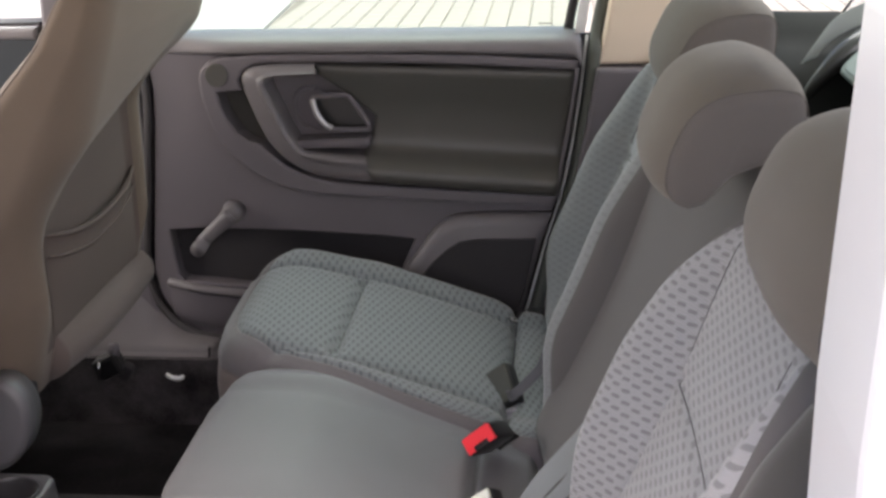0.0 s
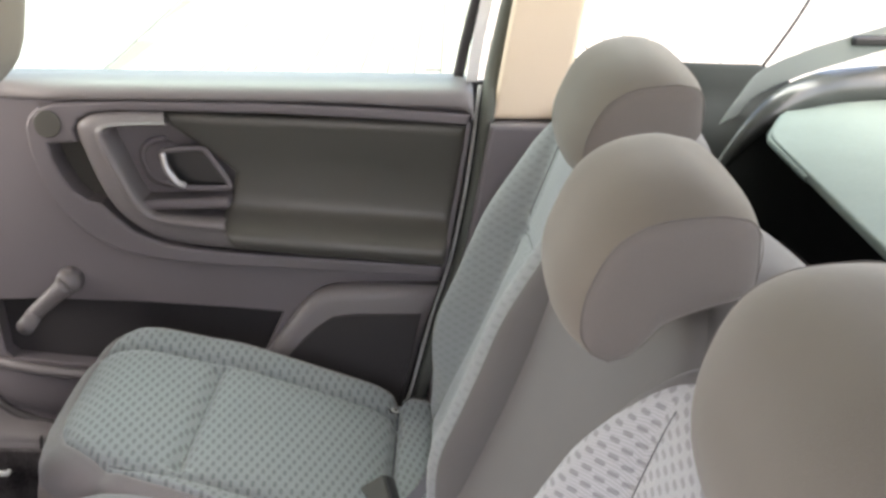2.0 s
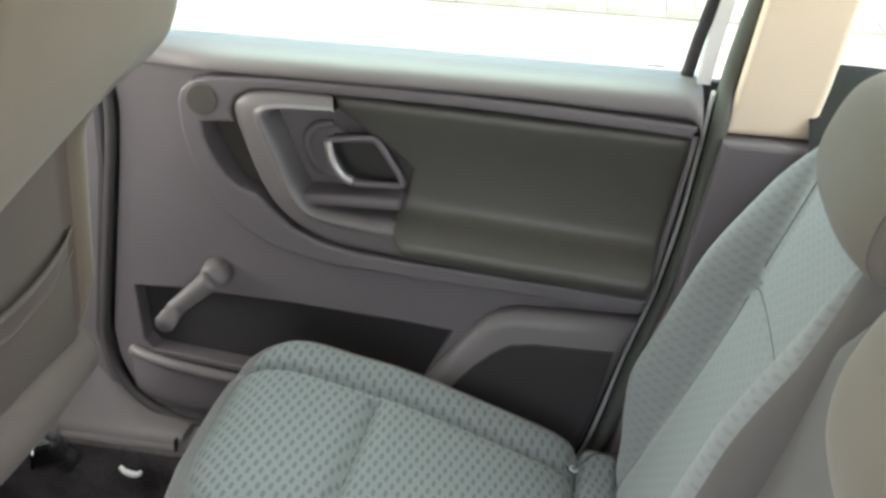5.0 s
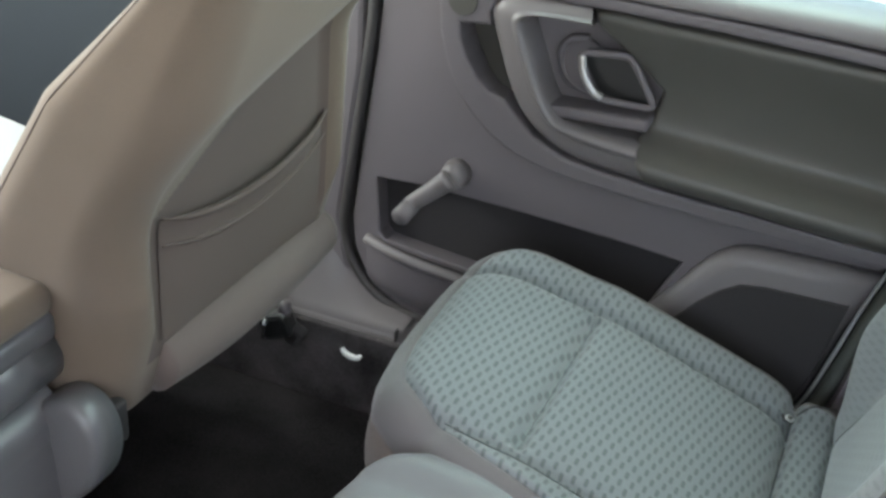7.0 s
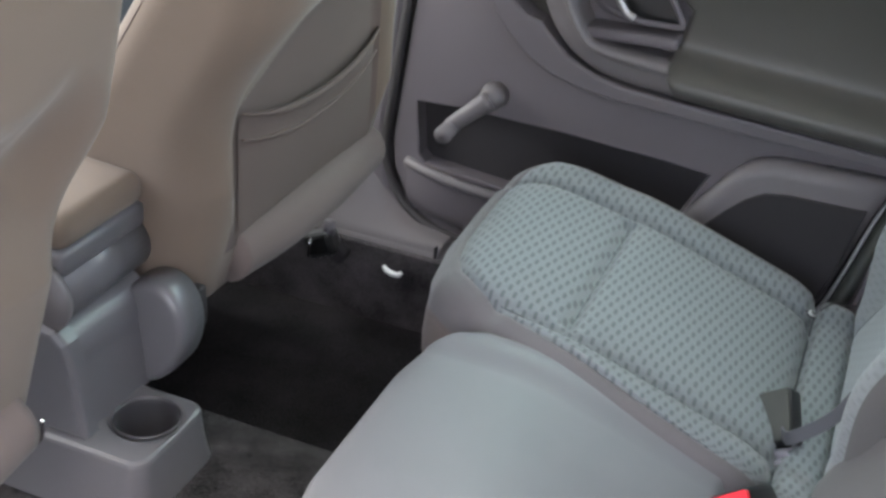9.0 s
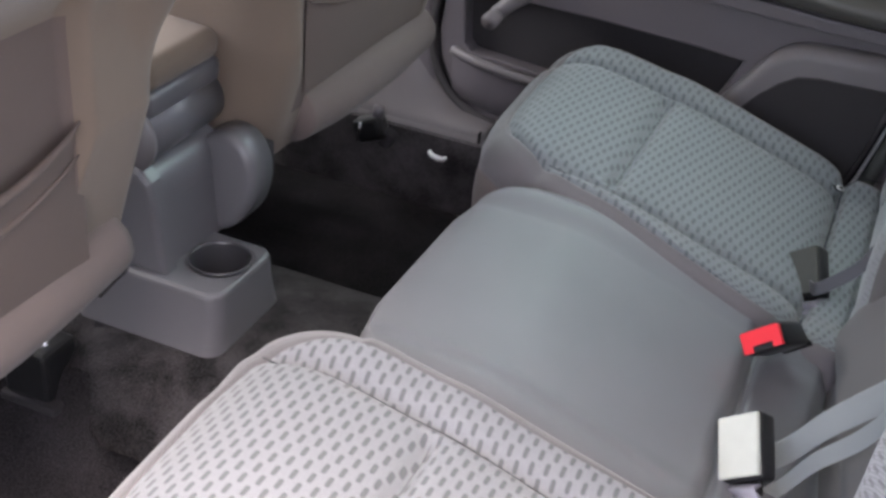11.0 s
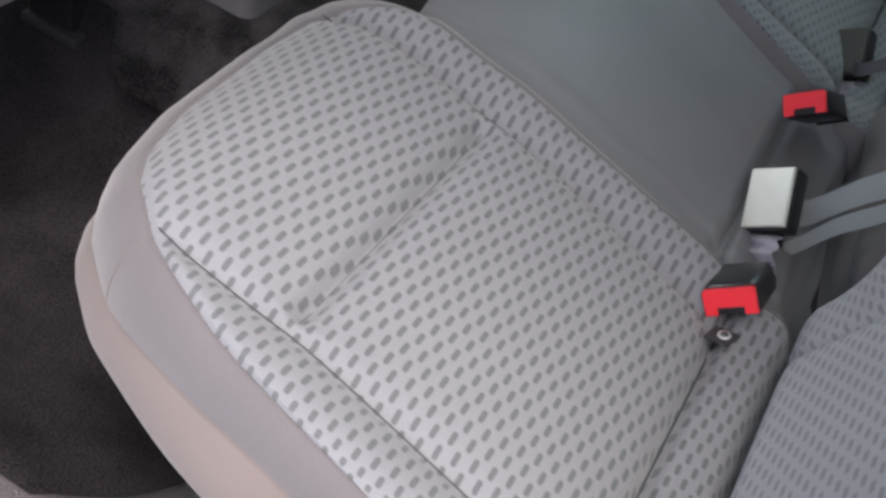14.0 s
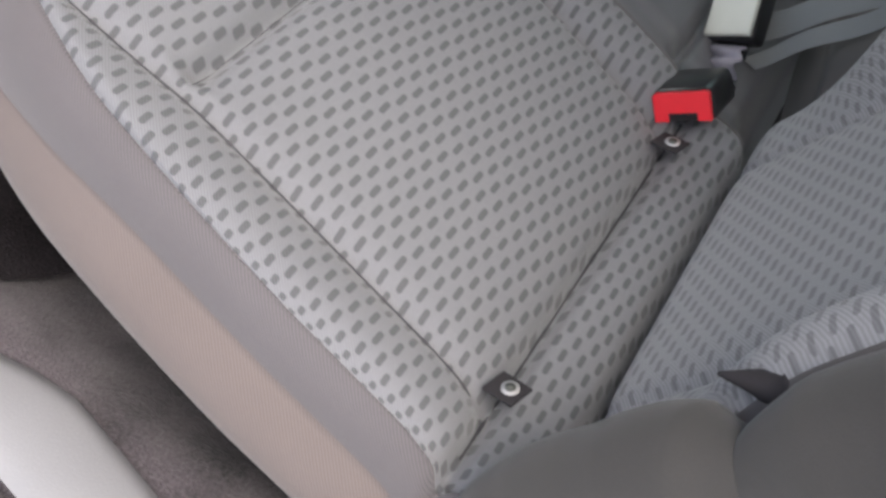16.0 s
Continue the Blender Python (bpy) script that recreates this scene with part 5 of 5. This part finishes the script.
# ---- belts, buckles and tags ----
def buckle(name, place, turn, label, size=(0.056, 0.050, 0.027)):
    """A release buckle: black housing with its red button at the -x end."""
    holder = thing(name, label, "seat belt buckle", place, "seat belt buckles")
    holder.rotation_euler = [radians(a) for a in turn]
    part("housing", box(size, (0, 0, 0), 0.006, taper=(1.0, 0.9), segments=3), BLACK, holder, "black plastic housing", True)
    b = plate_with_holes([(-0.022, -0.0115), (-0.0115, -0.0115), (-0.0115, -0.005), (0.0115, -0.005), (0.0115, -0.0115), (0.022, -0.0115), (0.022, 0.009), (0.020, 0.011), (-0.020, 0.011), (-0.022, 0.009)], [], -size[0] / 2 - 0.003, -size[0] / 2 + 0.006, lambda a, b_, d: (d, a, b_))
    part("release_button", b, RED, holder, "red release button with its slot")
    part("slot", box((0.004, 0.024, 0.006), (-size[0] / 2 + 0.001, 0, -0.0085), 0.001), BLACK, holder, "dark latch slot")
    v, f = ribbon([(size[0] / 2 - 0.004, 0, 0), (size[0] / 2 + 0.008, 0, -0.004), (size[0] / 2 + 0.020, 0, -0.012)], (0, 1, 0), 0.034, 0.003, 16)
    mesh_object("stalk", v, f, BLACK, holder, "black webbing stalk")
    return holder


def tongue_block(name, place, turn, label, mat):
    """The flat back of a buckle standing on end, with its steel tongue below."""
    holder = thing(name, label, "seat belt buckle", place, "seat belt buckles")
    holder.rotation_euler = [radians(a) for a in turn]
    part("housing", box((0.022, 0.049, 0.063), (0.004, 0, 0), 0.005, segments=3), BLACK, holder, "black plastic edge of the buckle", True)
    part("face", box((0.005, 0.046, 0.059), (-0.0085, 0, 0), 0.002), mat, holder, "smooth flat face of the buckle")
    part("tongue", box((0.006, 0.030, 0.018), (0.004, 0, -0.036), 0.001), BLACK, holder, "black latch plate")
    v, f = ribbon([(0.002, 0, -0.034), (-0.006, 0.001, -0.040), (-0.003, -0.002, -0.047), (-0.008, 0.002, -0.053), (0.004, 0.003, -0.062)], (0.1, 1, 0.15), 0.036, 0.002, 24)
    mesh_object("webbing", v, f, SILKWEB, holder, "shiny crumpled grey webbing", smooth=True)
    return holder


v, f = tube([(0.252, 0.553, 0.594), (0.260, 0.561, 0.600), (0.270, 0.571, 0.601), (0.294, 0.584, 0.596)], 0.0010, 6, 30)
tagged(mesh_object("elastic_cord", v, f, BLACK), "thin black elastic cord on the rear seat cushion", "cord")
buckle("seat_belt_buckle", (0.2281, 0.1164, 0.6094), (-44.9, 22.0, 65.0), "black belt buckle with a red button lying on the middle seat")
buckle("seat_belt_buckle", (0.2423, -0.209, 0.604), (-39.2, 9.8, 85.5), "black belt buckle with a red button beside the cushion tag")
tongue_block("seat_belt_buckle", (0.2345, -0.064, 0.601), (-48.7, 29.5, 43.5), "upright black belt buckle, sky reflection in its face colour", GLOSSFACE)
tongue_block("seat_belt_buckle", (0.236, 0.303, 0.587), (-48.0, 32.0, 45.0), "upright black belt buckle with a dark flat face", DARKFACE)


def belt(points, dirs, label, width=0.040, mat=WEB):
    v, f = ribbon(points, dirs, width, 0.002, 48)
    return tagged(mesh_object("seat_belt", v, f, mat, smooth=False), label, "seat belt", group="seat belts")


belt([(0.252, -0.045, 0.578), (0.2735, -0.034, 0.594), (0.297, -0.030, 0.628), (0.319, -0.030, 0.656), (0.350, -0.030, 0.695), (0.39, -0.03, 0.76)], [(-0.3, 0.2, 1), (-0.4, 0.2, 1), (-0.5, 0.3, 0.9), (-0.6, 0.3, 0.8), (-0.6, 0.5, 0.6), (-0.6, 0.5, 0.6)], "grey belt webbing slipping behind the middle backrest", 0.026)
belt([(0.262, -0.068, 0.556), (0.277, -0.060, 0.572), (0.297, -0.060, 0.608), (0.329, -0.060, 0.649), (0.36, -0.05, 0.70)], [(-0.3, 0.2, 1), (-0.4, 0.2, 1), (-0.5, 0.2, 0.9), (-0.6, 0.3, 0.8), (-0.6, 0.3, 0.6)], "grey belt webbing at the foot of the middle backrest", 0.017)
belt([(0.246, 0.275, 0.590), (0.256, 0.252, 0.604), (0.289, 0.250, 0.641), (0.305, 0.250, 0.675), (0.34, 0.26, 0.74)], [(-0.3, 0.2, 1), (-0.5, 0.3, 0.9), (-0.6, 0.3, 0.8), (-0.6, 0.5, 0.6), (-0.6, 0.5, 0.6)], "dark grey belt webbing beside the far buckle", 0.015, DARKWEB)

# ---- paving blocks ----
bed = part("pavement", plate_with_holes([(-1.67, 5.5), (4.0, 5.5), (4.0, 10.5), (-1.98, 10.5), (-1.79, 7.4)], [], 0.012, 0.001, lambda a, b, d: (a, b, d)), JOINT, None)
tagged(bed, "pale block paving with dark sandy joints", "pavement", kind="structure")
bm = box((0.148, 0.196, 0.022), (0, 0, 0), 0.006, segments=1)
block_mesh = bpy.data.meshes.new("paving_block")
bm.to_mesh(block_mesh)
bm.free()
block_mesh.materials.append(PAVE)
rng = random.Random(5)
placed = []
for i in range(-15, 25):
    for k in range(0, 24):
        x, y = i * 0.155 + 0.02, 5.6 + k * 0.203 + (0.1 if i % 2 else 0.0)
        if x < -1.60 - (y - 5.5) * 0.062:
            continue
        placed.append((x, y, 0.014 + rng.uniform(-0.001, 0.002)))
near_blocks = [p for p in placed if -1.75 < p[0] < 0.55 and 6.6 < p[1] < 8.9][:300]
for p in near_blocks:
    ob = new("paving_block", block_mesh)
    ob.parent, ob.location = bed, p
rest_v, rest_f = [], []
src_v = [v.co.copy() for v in block_mesh.vertices]
src_f = [tuple(pl.vertices) for pl in block_mesh.polygons]
chosen = set(near_blocks)
for p in placed:
    if p in chosen:
        continue
    o = len(rest_v)
    rest_v += [(v.x + p[0], v.y + p[1], v.z + p[2]) for v in src_v]
    rest_f += [tuple(o + i for i in q) for q in src_f]
tagged(mesh_object("paving_blocks", rest_v, rest_f, PAVE, bed, smooth=False), "pale paving blocks further off", kind="stuff")
